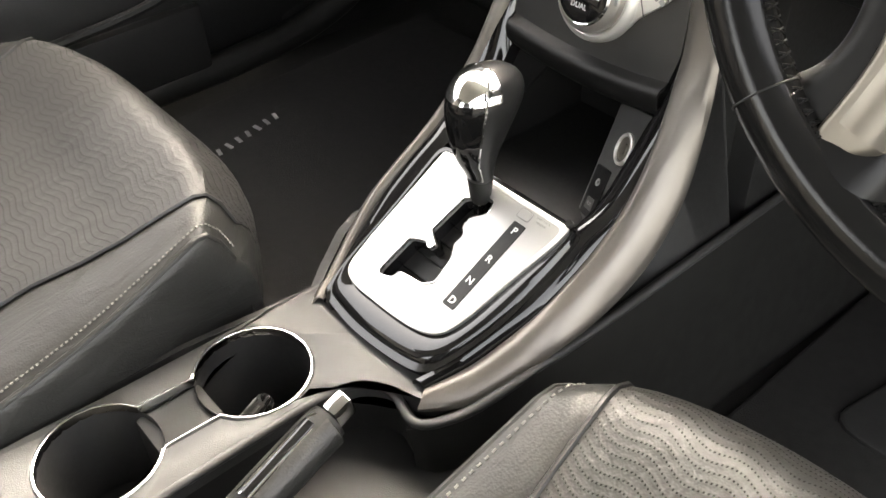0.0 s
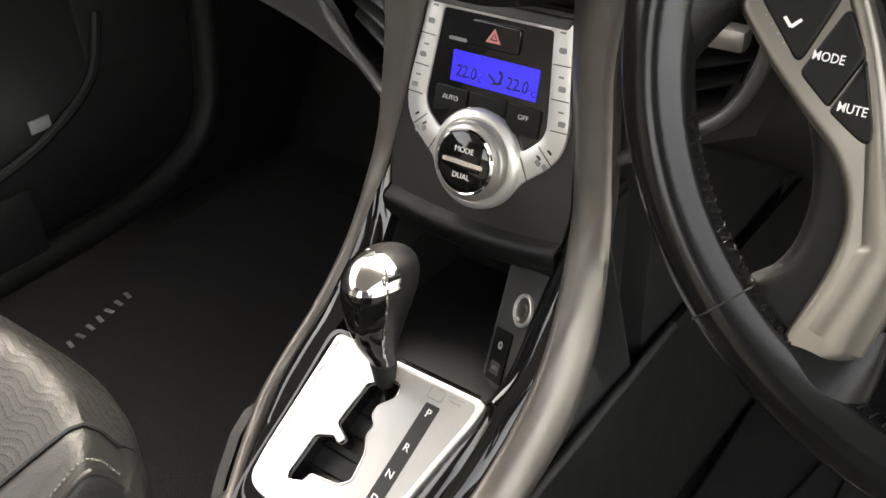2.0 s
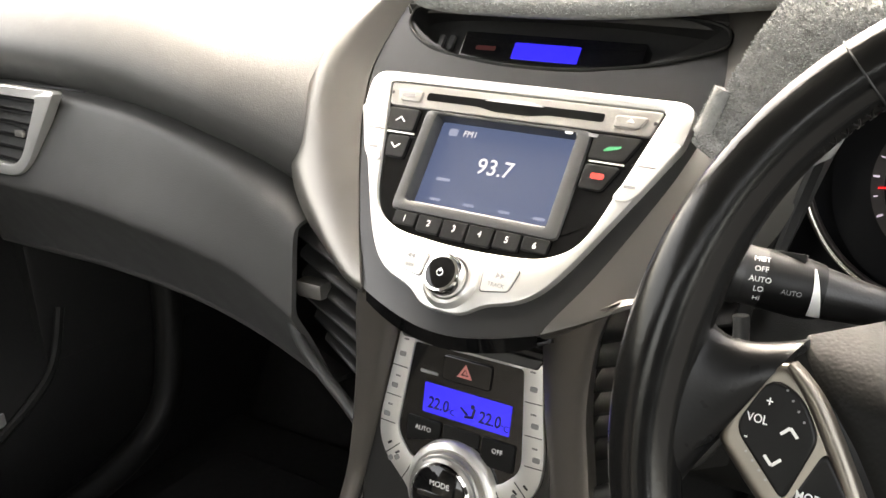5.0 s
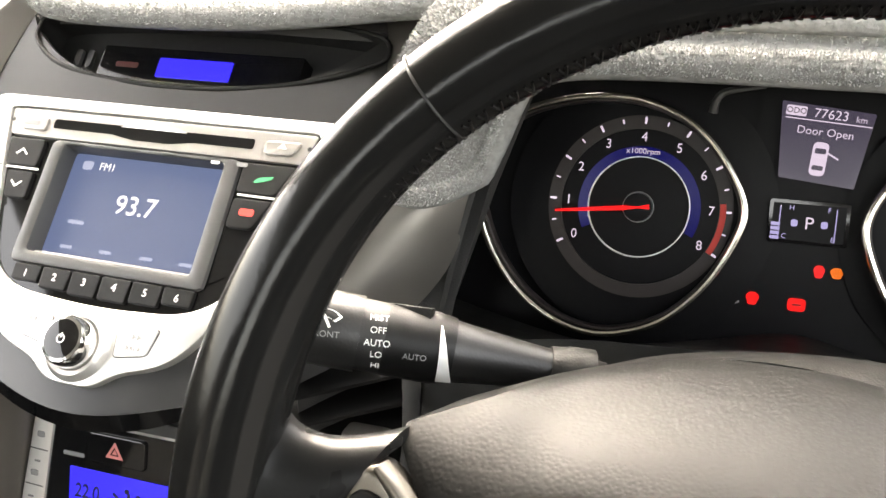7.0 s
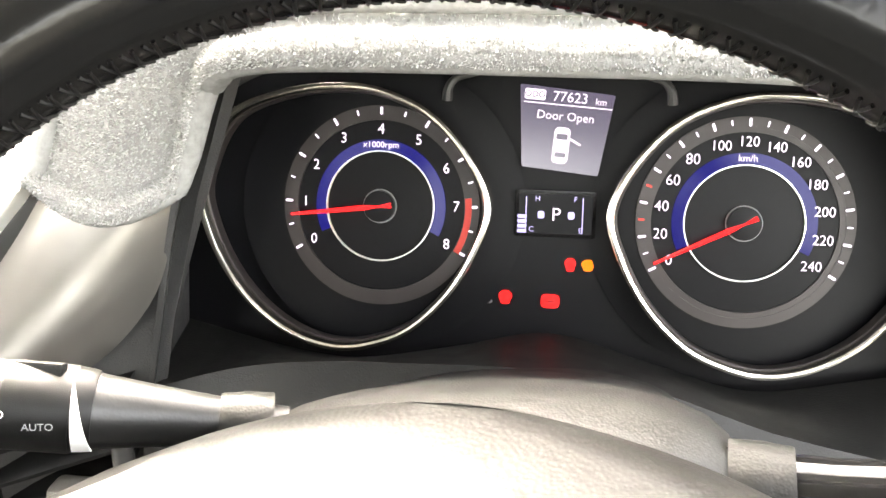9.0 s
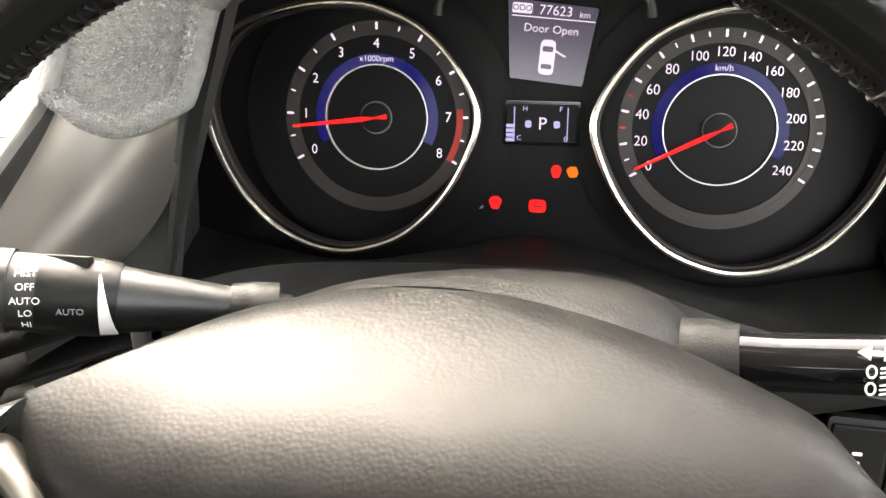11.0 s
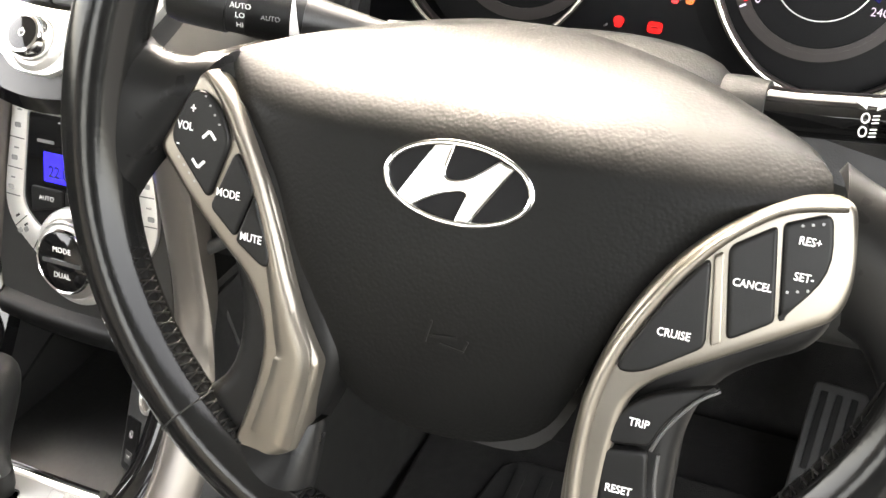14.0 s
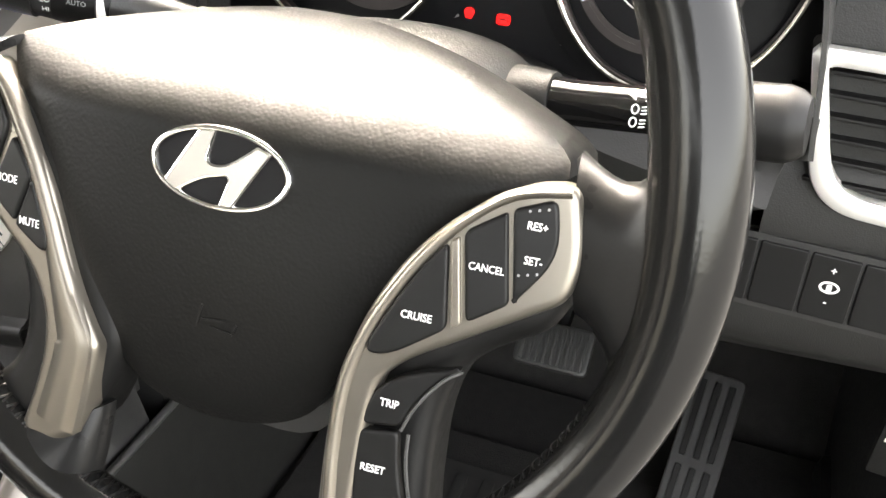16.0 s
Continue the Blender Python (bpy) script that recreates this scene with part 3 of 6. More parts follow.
# top of the stack towards the windscreen
part("stack_cap", sheet([[hu(u * 0.1335, 0.150, -0.004 * u * u) for u in np.linspace(-1, 1, 13)], [Vector((u * 0.16, 0.36, 0.785)) for u in np.linspace(-1, 1, 13)], [Vector((u * 0.2, 0.80, 0.79)) for u in np.linspace(-1, 1, 13)]], -0.008), "dash", dash, mm=False)
for s in (-1, 1):
    inner = spline([(s * 0.0865, 0.187, 0.573), hu(s * 0.0755, -0.090, -0.002), hu(s * 0.098, -0.046, -0.003), hu(s * 0.1185, 0.0, -0.003), hu(s * 0.1355, 0.045, -0.003), hu(s * 0.1445, 0.092, -0.003), hu(s * 0.1335, 0.151, -0.004), hu(s * 0.121, 0.170, -0.006)], 6)
    outer = spline([(s * 0.0895, 0.189, 0.5715), (s * 0.122, 0.198, 0.588), (s * 0.162, 0.212, 0.612), (s * 0.191, 0.232, 0.645), (s * 0.199, 0.262, 0.695), (s * 0.187, 0.295, 0.742), (s * 0.150, 0.322, 0.775), (s * 0.124, 0.337, 0.789)], 6)
    if s > 0:
        inner[0] = Vector((0.0655, 0.194, 0.566))
        for q in range(1, 6):
            inner[q] = inner[q].lerp(Vector((0.0655, 0.194, 0.566)), (1 - q / 6) ** 2)
        outer = spline([(0.118, 0.196, 0.604), (0.142, 0.214, 0.606), (0.170, 0.235, 0.612), (0.199, 0.249, 0.645), (0.213, 0.254, 0.69), (0.221, 0.264, 0.74), (0.218, 0.29, 0.775), (0.205, 0.31, 0.79)], 6)
    fin = []
    for k in np.linspace(0, 1, 9):
        fin.append([a.lerp(b, k) + Vector((s * 0.7, -0.7, 0.2)) * (math.sin(math.pi * k) * (0.003 + (0.007 if s < 0 else 0.004) * min(1, q / 14))) for q, (a, b) in enumerate(zip(inner, outer))])
    part("side_fin", sheet(fin if s > 0 else fin[::-1], 0.005), "fin", dash, "warm grey satin side fin of the centre stack", mm=False)

# hidden block added to stop daylight leaking through the stack
part("stack_blocker", block(-0.112, 0.255, 0.05, 0.112, 0.62, 0.555, 0.01), "black", dash, mm=False)

# hidden block and sheet added to keep the sun off the footwell
part("dash_blocker", block(0.16, 0.43, 0.44, 0.79, 0.62, 0.70, 0.01), "black", dash, mm=False)
part("dash_top", sheet([[(x, y, 0.752 + 0.012 * (y - 0.3)) for x in np.linspace(-0.8, 0.8, 9)] for y in (0.46, 0.6, 0.86)], 0.01), "dash", dash, mm=False)

# tall corner vents beside the stack: a slanted opening with rounded slats
for s in (-1, 1):
    v = part("corner_vent", sheet([[(s * (0.190 - 0.10 * a), 0.262 - 0.03 * a, 0.60 - 0.13 * b - 0.035 * a) for a in (0, 0.5, 1)] for b in (0, 0.33, 0.66, 1)], 0.004), "black", dash, "black corner air vent", mm=False)
    for i in range(6):
        z = 0.590 - i * 0.0185
        x1 = 0.182 - 0.010 * max(0, i - 3)
        sec = []
        for k in np.linspace(0, 1, 7):
            x, y, zz = x1 + (0.096 - x1) * k, 0.222 - 0.020 * k, z - 0.026 * k
            sec.append([(s * x, y + 0.026 * c, zz + 0.011 * c + 0.0034 * d) for c, d in ((1, 0.3), (0.5, 0.9), (0.12, 1), (0, 0.4), (0, -0.2), (0.12, -0.7), (0.5, -0.5), (1, -0.3))])
        # driver-side slats take a deeper black, putting that corner's shade into them
        part("slat", loft(sec), "centre" if s < 0 else "button", v, "satin black slat, shade painted in on the driver's side", mm=False)
    part("vent_tab", block(min(s * 0.176, s * 0.148), 0.206, 0.541, max(s * 0.176, s * 0.148), 0.222, 0.556, 0.004), "grey_metal", v, "silver sliding tab", mm=False)
    part("vent_rim", tube(spline([(s * 0.1895, 0.214, 0.602), (s * 0.191, 0.212, 0.585), (s * 0.189, 0.209, 0.54), (s * 0.176, 0.204, 0.505), (s * 0.150, 0.198, 0.483), (s * 0.118, 0.192, 0.462), (s * 0.100, 0.186, 0.452)], 6), 0.0052, 10), "panel", v, "satin charcoal vent rim", mm=False)


def side_vent(x0, x1, z0, z1, y, yaw, slant=0, lean=0):
    """Air vent at the end of the dash: silver frame with rounded lower corner, dark slats."""
    w, h = (x1 - x0) * 1000, (z1 - z0) * 1000
    ob = thing("side_vent", plane((x0, y, z0), 8, yaw), "dash end air vent with a satin silver frame and black slats", "air vent")
    out = rounded([(lean, 0, 30), (w - slant, -lean * 0.5, 28), (w, h, 6), (-lean * 0.4, h, 6)], 6, 6)
    inn = rounded([(11 + lean, 12, 22), (w - slant * 0.9 - 12, 12 - lean * 0.5, 22), (w - slant * 0.3 - 14, h - 10, 3), (11 - lean * 0.4, h - 10, 3)], 4, 6)
    part("vent_frame", ring(out, inn, -6, 5, 2), "silver", ob, "satin silver vent frame")
    part("duct", slab(out, -34, -30), "black", ob)
    for i in range(6):
        zz = 16 + i * (h - 30) / 5
        part("slat", block(8, zz - 1.2, -26, w - 10 - slant * (1 - 0.7 * i / 5), zz + 1.2, 0, 0.8), "button", ob)
    part("vent_tab", block(w * 0.62, h * 0.45, -2, w * 0.62 + 14, h * 0.45 + 7, 3, 1.5), "grey_metal", ob, "small silver slider")
    part("thumb_wheel", block(-7 + 10, h * 0.3, -1, 9, h * 0.3 + 26, 6.5, 2), "dark", ob)
    return ob


side_vent(-0.675, -0.475, 0.597, 0.690, 0.211, -1.5, 62)
side_vent(0.583, 0.745, 0.556, 0.649, 0.262, -2, lean=14)

# driver's side of the dash
rows = []
for x in np.linspace(0.586, 0.80, 8):
    rows.append(spline([(x, 0.50, 0.79), (x, 0.40, 0.775), (x, 0.325, 0.72), (x, 0.297, 0.66), (x, 0.285, 0.60), (x, 0.278, 0.545), (x, 0.285, 0.52)], 4))
part("driver_panel_right", sheet(rows, 0.006), "dark", dash, "dark grained panel round the driver's end vent", mm=False)
part("driver_panel_left", sheet([[(0.118, 0.215, 0.52), (0.119, 0.214, 0.603), (0.135, 0.280, 0.69), (0.150, 0.357, 0.765)], [(0.150, 0.234, 0.52), (0.160, 0.243, 0.608), (0.18, 0.288, 0.69), (0.195, 0.335, 0.765)], [(0.180, 0.250, 0.52), (0.201, 0.259, 0.625), (0.218, 0.268, 0.69), (0.240, 0.276, 0.755)]], 0.006), "console", dash, "dark panel behind the fin beside the gauges", mm=False)
part("lower_dash", sheet([[(x, p.x, p.y) for p in spline([(0.33, 0.60, 0), (0.285, 0.585, 0), (0.272, 0.56, 0), (0.266, 0.53, 0), (0.272, 0.515, 0)], 4)] for x in np.linspace(0.575, 0.80, 8)], 0.006), "dark", dash, "grained lower dash under the driver's vent", mm=False)
lowrow = [(0.275, 0.515), (0.262, 0.484), (0.268, 0.445), (0.33, 0.43), (0.42, 0.425)]
knee = spline([(a, b, 0) for a, b in lowrow], 4)
part("knee_panel", sheet([[(x, p.x + 0.02 * max(0, (x - 0.5) / 0.3), p.y) for p in knee] for x in np.linspace(0.13, 0.78, 12)], 0.006), "dark", dash, "dark lower knee panel", mm=False)
sw = thing("switch_panel", plane((0.558, 0.256, 0.487), 6, -3), "row of black push switches under the end vent", "switch panel")
part("switch_backing", slab(rect(-12, -4, 150, 46, 3), -6, 0), "black", sw)
for i in range(5):
    b = part("switch", slab(rect(-10 + i * 30, 0, 18 + i * 30, 42, 1.5), 0, 2.2, 0.8), "button", sw)
    if i == 2:
        words("+", 5, "white", b, 64, 33, 2.4)
        words("-", 5, "white", b, 64, 12, 2.4)
        part("dimmer_mark", ring(disc(6, 24, 64, 22, 4), disc(4.6, 24, 64, 22, 2.8), 2.2, 2.5, 0, n=24), "white", b)
        bar(b, "white", 64, 21, 3, 6, 2.3)
    if i == 0:
        bar(b, "white", 4, 26, 5, 2, 2.3)
        bar(b, "white", 4, 20, 4, 3, 2.3)

# ---- carpet dash mat ----
rug = thing("dash_mat", Matrix.Identity(4), "grey wool carpet mat over the dash top, with a bound edge", "dash mat")


def rug_piece(rows, name, roll, count, seed, radius=0.008):
    rows = [[Vector(p) for p in r] for r in rows]
    a, b = rows[1][3] - rows[0][3], rows[1][4] - rows[1][3]
    up = a.cross(b)
    part(name, sheet(rows, 0.007 if up.z - up.y > 0 else -0.007), "rug", rug, mm=False)
    part(name.replace("cover", "edge"), tube(roll, radius, 12), "rug", rug, "thick bound carpet edge", mm=False)
    grids = []
    ringed = []
    P = [Vector(p) for p in roll]
    for i, p in enumerate(P):
        t = (P[min(i + 1, len(P) - 1)] - P[max(i - 1, 0)]).normalized()
        a = t.cross(Vector((0, 0.3, 1))).normalized()
        b = a.cross(t)
        ringed.append([p + (a * math.cos(q) + b * math.sin(q)) * radius for q in np.linspace(0, 6.2832, 9)])
    for k in range(8):
        side = [[r[k], r[k + 1]] for r in ringed]
        mid = sum((r[k] + r[k + 1] - 2 * p for r, p in zip(ringed, P)), Vector())
        if mid.z - mid.y > 0:
            grids.append(side)
    fibres("wool_nap", [rows], count * 2, 0.0014, "fibre", rug, "short grey wool nap", seed)
    fibres("edge_nap", grids, count, 0.0013, "fibre", rug, "short grey wool nap", seed + 1)


edge_c = spline([(-0.135, 0.52, 0.803), (-0.124, 0.40, 0.802), (-0.116, 0.335, 0.793), (-0.106, 0.307, 0.781), (-0.075, 0.300, 0.775), (0.0, 0.297, 0.773), (0.06, 0.298, 0.774), (0.105, 0.299, 0.777), (0.155, 0.300, 0.782), (0.198, 0.300, 0.786), (0.21, 0.31, 0.792)], 5)
rug_piece([[Vector((p.x + (0.02 - p.x) * 0.02 * min(1, k * 8), p.y + k * max(0.02, 0.84 - p.y), p.z + 0.004 + 0.026 * math.sin(min(1, k * 5) * 1.57) * min(1, (p.y - 0.2) / 0.3 + 0.6) - 0.01 * k)) for p in edge_c] for k in (0, 0.012, 0.03, 0.06, 0.1, 0.2, 0.4, 0.7, 1)], "stack_cover", edge_c, 16000, 3, 0.0085)
edge_l = spline([(-0.80, 0.52, 0.80), (-0.62, 0.455, 0.803), (-0.46, 0.42, 0.806), (-0.36, 0.44, 0.806), (-0.26, 0.50, 0.803), (-0.13, 0.56, 0.803)], 5)
rug_piece([[(p.x, p.y + k * (0.85 - p.y), p.z + 0.012 * math.sin(min(1, k * 4) * 1.57)) for p in edge_l] for k in (0, 0.05, 0.12, 0.3, 0.6, 1)], "passenger_cover", edge_l, 6000, 23)
edge_g = spline([(0.245, 0.237, 0.753), (0.262, 0.222, 0.764), (0.30, 0.216, 0.768), (0.386, 0.214, 0.768), (0.47, 0.217, 0.766), (0.53, 0.235, 0.758), (0.575, 0.26, 0.740)], 6)
part("fold_edge", tube([p + Vector((0, 0.026, 0.018)) for p in edge_g], 0.0065, 12), "rug", rug, "folded edge of the upper carpet layer", mm=False)
rug_piece([[(0.386 + (p.x - 0.386) * (1 + 0.15 * k), p.y + 0.004 + k * 0.6, p.z + 0.026 * math.sin(min(1, k * 7) * 1.57)) for p in edge_g] for k in (0, 0.015, 0.03, 0.06, 0.1, 0.16, 0.3, 0.6, 1)], "gauge_cover", edge_g, 26000, 43, 0.0075)
left_f = spline([(0.146, 0.248, 0.702), (0.152, 0.252, 0.717), (0.163, 0.257, 0.745), (0.187, 0.270, 0.788), (0.212, 0.33, 0.81)], 5)
right_f = spline([(0.222, 0.240, 0.704), (0.231, 0.240, 0.723), (0.243, 0.236, 0.750), (0.262, 0.240, 0.787), (0.285, 0.30, 0.805)], 5)
flap = [[a.lerp(b, k) + Vector((0, -0.006 * math.sin(math.pi * k), -0.014 * math.sin(math.pi * k) * (1 - q / (len(left_f) - 1)) ** 2)) for k in np.linspace(0, 1, 13)] for q, (a, b) in enumerate(zip(left_f, right_f))]
rug_piece(flap, "flap_cover", [left_f[8], left_f[4], left_f[2], left_f[1]] + flap[0] + [right_f[1], right_f[2], right_f[4], right_f[8], right_f[10]], 9000, 63, 0.0060)
edge_r = spline([(0.575, 0.26, 0.735), (0.65, 0.30, 0.74), (0.78, 0.36, 0.745)], 5)
rug_piece([[(p.x, p.y + k * (0.85 - p.y), p.z + 0.04 * math.sin(min(1, k * 4) * 1.57)) for p in edge_r] for k in (0, 0.05, 0.12, 0.3, 0.6, 1)], "end_cover", edge_r, 8000, 83)

# ---- centre console ----
con = thing("centre_console", Matrix.Identity(4), "grey plastic centre console with two cup wells", "centre console")
Z = 0.215
CUP1, CUP2, RC = (-0.040, -0.157), (-0.046, -0.281), 0.047


def peanut(r, neck, n=20):
    """Outline of two joined round wells."""
    out = []
    (ax, ay), (bx, by) = CUP1, CUP2
    d = math.asin(min(1, neck / r))
    base = math.atan2(ay - by, ax - bx)
    for (cx, cy), mid in (((ax, ay), base), ((bx, by), base + math.pi)):
        for i in range(n + 1):
            a = mid - (math.pi - d) + 2 * (math.pi - d) * i / n
            out.append(Vector((cx + r * math.cos(a), cy + r * math.sin(a))))
    return out


top_out = [(-0.104, -0.46), (0.012, -0.46), (0.012, -0.30), (0.012, -0.20), (0.013, -0.13), (0.022, -0.098), (0.045, -0.083), (0.078, -0.076), (0.078, -0.03), (-0.084, -0.03), (-0.09, -0.10)]
part("console_top", ring([Vector(p) for p in rounded([(*p, 0.012) for p in top_out], 0.01, 3)], peanut(RC, 0.024), Z - 0.02, Z, 0.003, n=160), "console", con, "light grey grained top round the cup wells", mm=False)
part("well_rim", ring(peanut(RC + 0.0003, 0.0242), peanut(RC - 0.0022, 0.0222), Z - 0.006, Z + 0.0016, 0.0009, n=160), "chrome", con, "chrome rim round the cup wells", mm=False)
for c in (CUP1, CUP2):
    part("cup_well", lathe([(RC - 0.002, Z - 0.002), (RC - 0.006, Z - 0.05), (RC - 0.009, Z - 0.085), (0.0, Z - 0.087)], 40, at=c), "black", con, mm=False)
part("well_bridge", block(-0.0655, -0.247, Z - 0.06, -0.0205, -0.192, Z - 0.007, 0.004), "dark", con, mm=False)
# sides, brake recess
part("side_left", sheet([[(-0.104 + 0.0 * k, y, Z - 0.004 - 0.17 * k) for k in (0, 0.5, 1)] if y < -0.2 else [(-0.104 + 0.02 * min(1, (y + 0.2) / 0.15), y, Z - 0.004 + max(0, y + 0.03) * 0.45 - 0.2 * k) for k in (0, 0.5, 1)] for y in np.linspace(-0.46, 0.30, 20)], -0.006), "dark", con, "dark console flank", mm=False)
part("recess_floor", sheet([[(x, y, 0.150 + 0.03 * (x - 0.06) ** 2) for x in (0.012, 0.05, 0.10, 0.17)] for y in (-0.46, -0.3, -0.2, -0.1, -0.06)], 0.006), "dark", con, mm=False)
part("recess_wall", sheet([[Vector((p.x, p.y, p.z - 0.001 - (p.z - 0.11) * k)) for p in spline([(0.012, -0.46, 0.207), (0.012, -0.2, 0.207), (0.013, -0.13, 0.207), (0.022, -0.098, 0.207), (0.045, -0.084, 0.206), (0.075, -0.087, 0.200), (0.098, -0.062, 0.209), (0.111, -0.032, 0.224)], 5)] for k in (0, 0.15, 0.5, 1)], 0.004), "dark", con, mm=False)
# lower flank towards the driver's footwell
FT = [(-0.095, 0.070, 0.194), (-0.088, 0.082, 0.199), (-0.05, 0.104, 0.217), (-0.02, 0.116, 0.233), (0.0, 0.12, 0.239), (0.10, 0.12, 0.238), (0.30, 0.122, 0.238), (0.62, 0.13, 0.238)]


def flank_row(y, s):
    x, z = lerp([(a, b) for a, b, c in FT], y), lerp([(a, c) for a, b, c in FT], y)
    k = max(0, min(1, (y + 0.1) / 0.72))
    return [Vector((s * (x + 0.006 * min(1, b * 8) + (0.012 + 0.03 * k) * b), y, z - 0.004 * min(1, b * 8) - (z - 0.05) * b)) for b in (0, 0.03, 0.1, 0.3, 0.6, 1)]


ys = [-0.095, -0.091, -0.088, -0.07, -0.05, -0.035, -0.02, 0.0, 0.02, 0.1, 0.2, 0.3, 0.45, 0.62]
part("flank_right", sheet([flank_row(y, 1) for y in ys], -0.008), "dark", con, "dark console flank beside the driver's footwell", mm=False)
part("flank_left", sheet([flank_row(y, -1) for y in ys], 0.008), "black", con, mm=False)
RAIL_IN = spline([(0.067, -0.072, 0.217), (0.081, -0.040, 0.229), (0.0915, -0.010, 0.246), (0.0985, 0.015, 0.262), (0.1015, 0.045, 0.279), (0.102, 0.075, 0.296), (0.101, 0.103, 0.318), (0.097, 0.130, 0.350), (0.092, 0.150, 0.385), (0.085, 0.170, 0.42), (0.078, 0.181, 0.458), (0.0712, 0.188, 0.50), (0.0665, 0.193, 0.528), (0.063, 0.197, 0.548)], 5)
RAIL_OUT = spline([(0.070, -0.083, 0.208), (0.094, -0.058, 0.214), (0.112, -0.022, 0.232), (0.120, 0.008, 0.245), (0.1235, 0.043, 0.253), (0.1245, 0.075, 0.264), (0.125, 0.106, 0.284), (0.1235, 0.136, 0.322), (0.120, 0.153, 0.366), (0.115, 0.166, 0.412), (0.1083, 0.1745, 0.453), (0.101, 0.183, 0.503), (0.0955, 0.187, 0.54), (0.0895, 0.188, 0.575)], 5)
for s in (-1, 1):
    rows = []
    for p in RAIL_OUT[8:]:
        z = lerp([(a, c) for a, b, c in FT], p.y)
        x = lerp([(a, b) for a, b, c in FT], p.y)
        rows.append([Vector((s * (p.x - 0.014), p.y + 0.014, p.z - 0.012)), Vector((s * (p.x * 0.5 + x * 0.5 - 0.024), p.y + 0.035, p.z * 0.5 + z * 0.5 - 0.01)), Vector((s * (x - 0.004), p.y + 0.04, min(p.z, z) - 0.006))])
    part("flank_upper", sheet(rows, 0.004 * -s), "black", con, mm=False)

part("recess_lip", tube(spline([(0.012, -0.46, 0.2105), (0.012, -0.2, 0.2105), (0.014, -0.13, 0.2105), (0.023, -0.100, 0.210), (0.045, -0.087, 0.208), (0.075, -0.089, 0.201), (0.098, -0.064, 0.211), (0.111, -0.034, 0.226), (0.118, -0.006, 0.237), (0.121, 0.05, 0.238), (0.121, 0.30, 0.238)], 6), 0.0042, 10), "console", con, "rounded grey lip of the brake recess", mm=False)

# champagne rails: a thin bright inner edge and a broad face turned outwards
for s in (-1, 1):
    rows = []
    n = len(RAIL_IN)
    for i, (a, b) in enumerate(zip(RAIL_IN, RAIL_OUT)):
        if s < 0:  # the passenger side rail is slimmer along the console
            b = a.lerp(b, 0.28 + 0.72 * max(0, min(1, (i / (n - 1) - 0.60) / 0.35)) if i > 2 else 0.6)
        if s > 0 and i > n - 11:  # flares out where it meets the fin
            b = b.lerp(Vector((0.118, 0.197, 0.604)), ((i - n + 11) / 10) ** 2)
            a = a.lerp(Vector((0.065, 0.195, 0.565)), ((i - n + 11) / 10) ** 2)
        t = (RAIL_IN[min(i + 1, n - 1)] - RAIL_IN[max(i - 1, 0)]).normalized()
        out = (b - a).cross(t)
        out = (out if out.z - out.y > 0 else -out).normalized()
        k = i / (n - 1)
        h = 0.0035 * min(1, (b - a).length / 0.03)
        tuck = 0.006 + 0.012 * min(1, k * 3)
        sec = [a - out * 0.008 + Vector((-0.0005, 0, 0)), a, a + out * 0.0022 + (b - a) * 0.04, a + out * 0.0030 + (b - a) * 0.10]
        sec += [a.lerp(b, f) + out * (0.003 + h * math.sin(math.pi * min(1, f ** 0.8))) for f in (0.2, 0.35, 0.5, 0.65, 0.8, 0.92)]
        sec += [b + out * 0.001, b - out * 0.003 - (b - a) * 0.03, b - out * tuck - (b - a) * 0.25]
        rows.append([Vector((s * p.x, p.y, p.z)) for p in sec])
    part("rail", sheet(rows, 0.002 * s), "rail", con, "champagne satin rail along the console", mm=False)
    # gloss black inner wall under the rail
    low = spline([(0.052, -0.073, 0.2215), (0.066, -0.045, 0.238), (0.0745, 0.008, 0.268), (0.0755, 0.04, 0.286), (0.0755, 0.07, 0.3025), (0.0755, 0.10, 0.314), (0.0755, 0.127, 0.340), (0.0765, 0.147, 0.364), (0.079, 0.166, 0.391), (0.082, 0.172, 0.43)], 6)
    top = resample(RAIL_IN[:48], len(low), False)
    part("inner_wall", sheet([[Vector((s * p.x, p.y, p.z)) for p in (a + Vector((-0.0005, 0, -0.004)), a.lerp(b, 0.15) + Vector((0, 0, 0.002)), a.lerp(b, 0.4) + Vector((0, 0, 0.0045)), a.lerp(b, 0.7) + Vector((0, 0, 0.002)), b + Vector((0, 0, -0.005)), b + Vector((0.002, 0.008, -0.022)))] for a, b in zip(top, low)], 0.002 * s), "gloss", con, "gloss black inner wall under the rail", mm=False)

# shifter base, plate, gate
SHM = plane((0, 0.0109, 0.27), 60.7)
plate_o = rounded([(-65, -40, 12), (-62.5, -66, 10), (-46, -72.5, 14), (20, -71, 30), (48, -63, 16), (59, -43, 20), (69, 9, 40), (78, 48, 20), (79, 64, 5), (-64, 63, 5)], 12, 6)
gate = [(-16, 37), (-2, 48), (9, 48), (12, 38), (2, 27), (1, 18), (8, 12), (6, 3), (13, -8), (15, -30), (8, -37), (-17, -40), (-20, -48), (-31, -52), (-34, -49), (-31, -14), (-17, -8), (-10, -12), (-7, -6), (-20, 1)]
gate_o = rounded([(*p, 2) for p in gate], 2, 3)


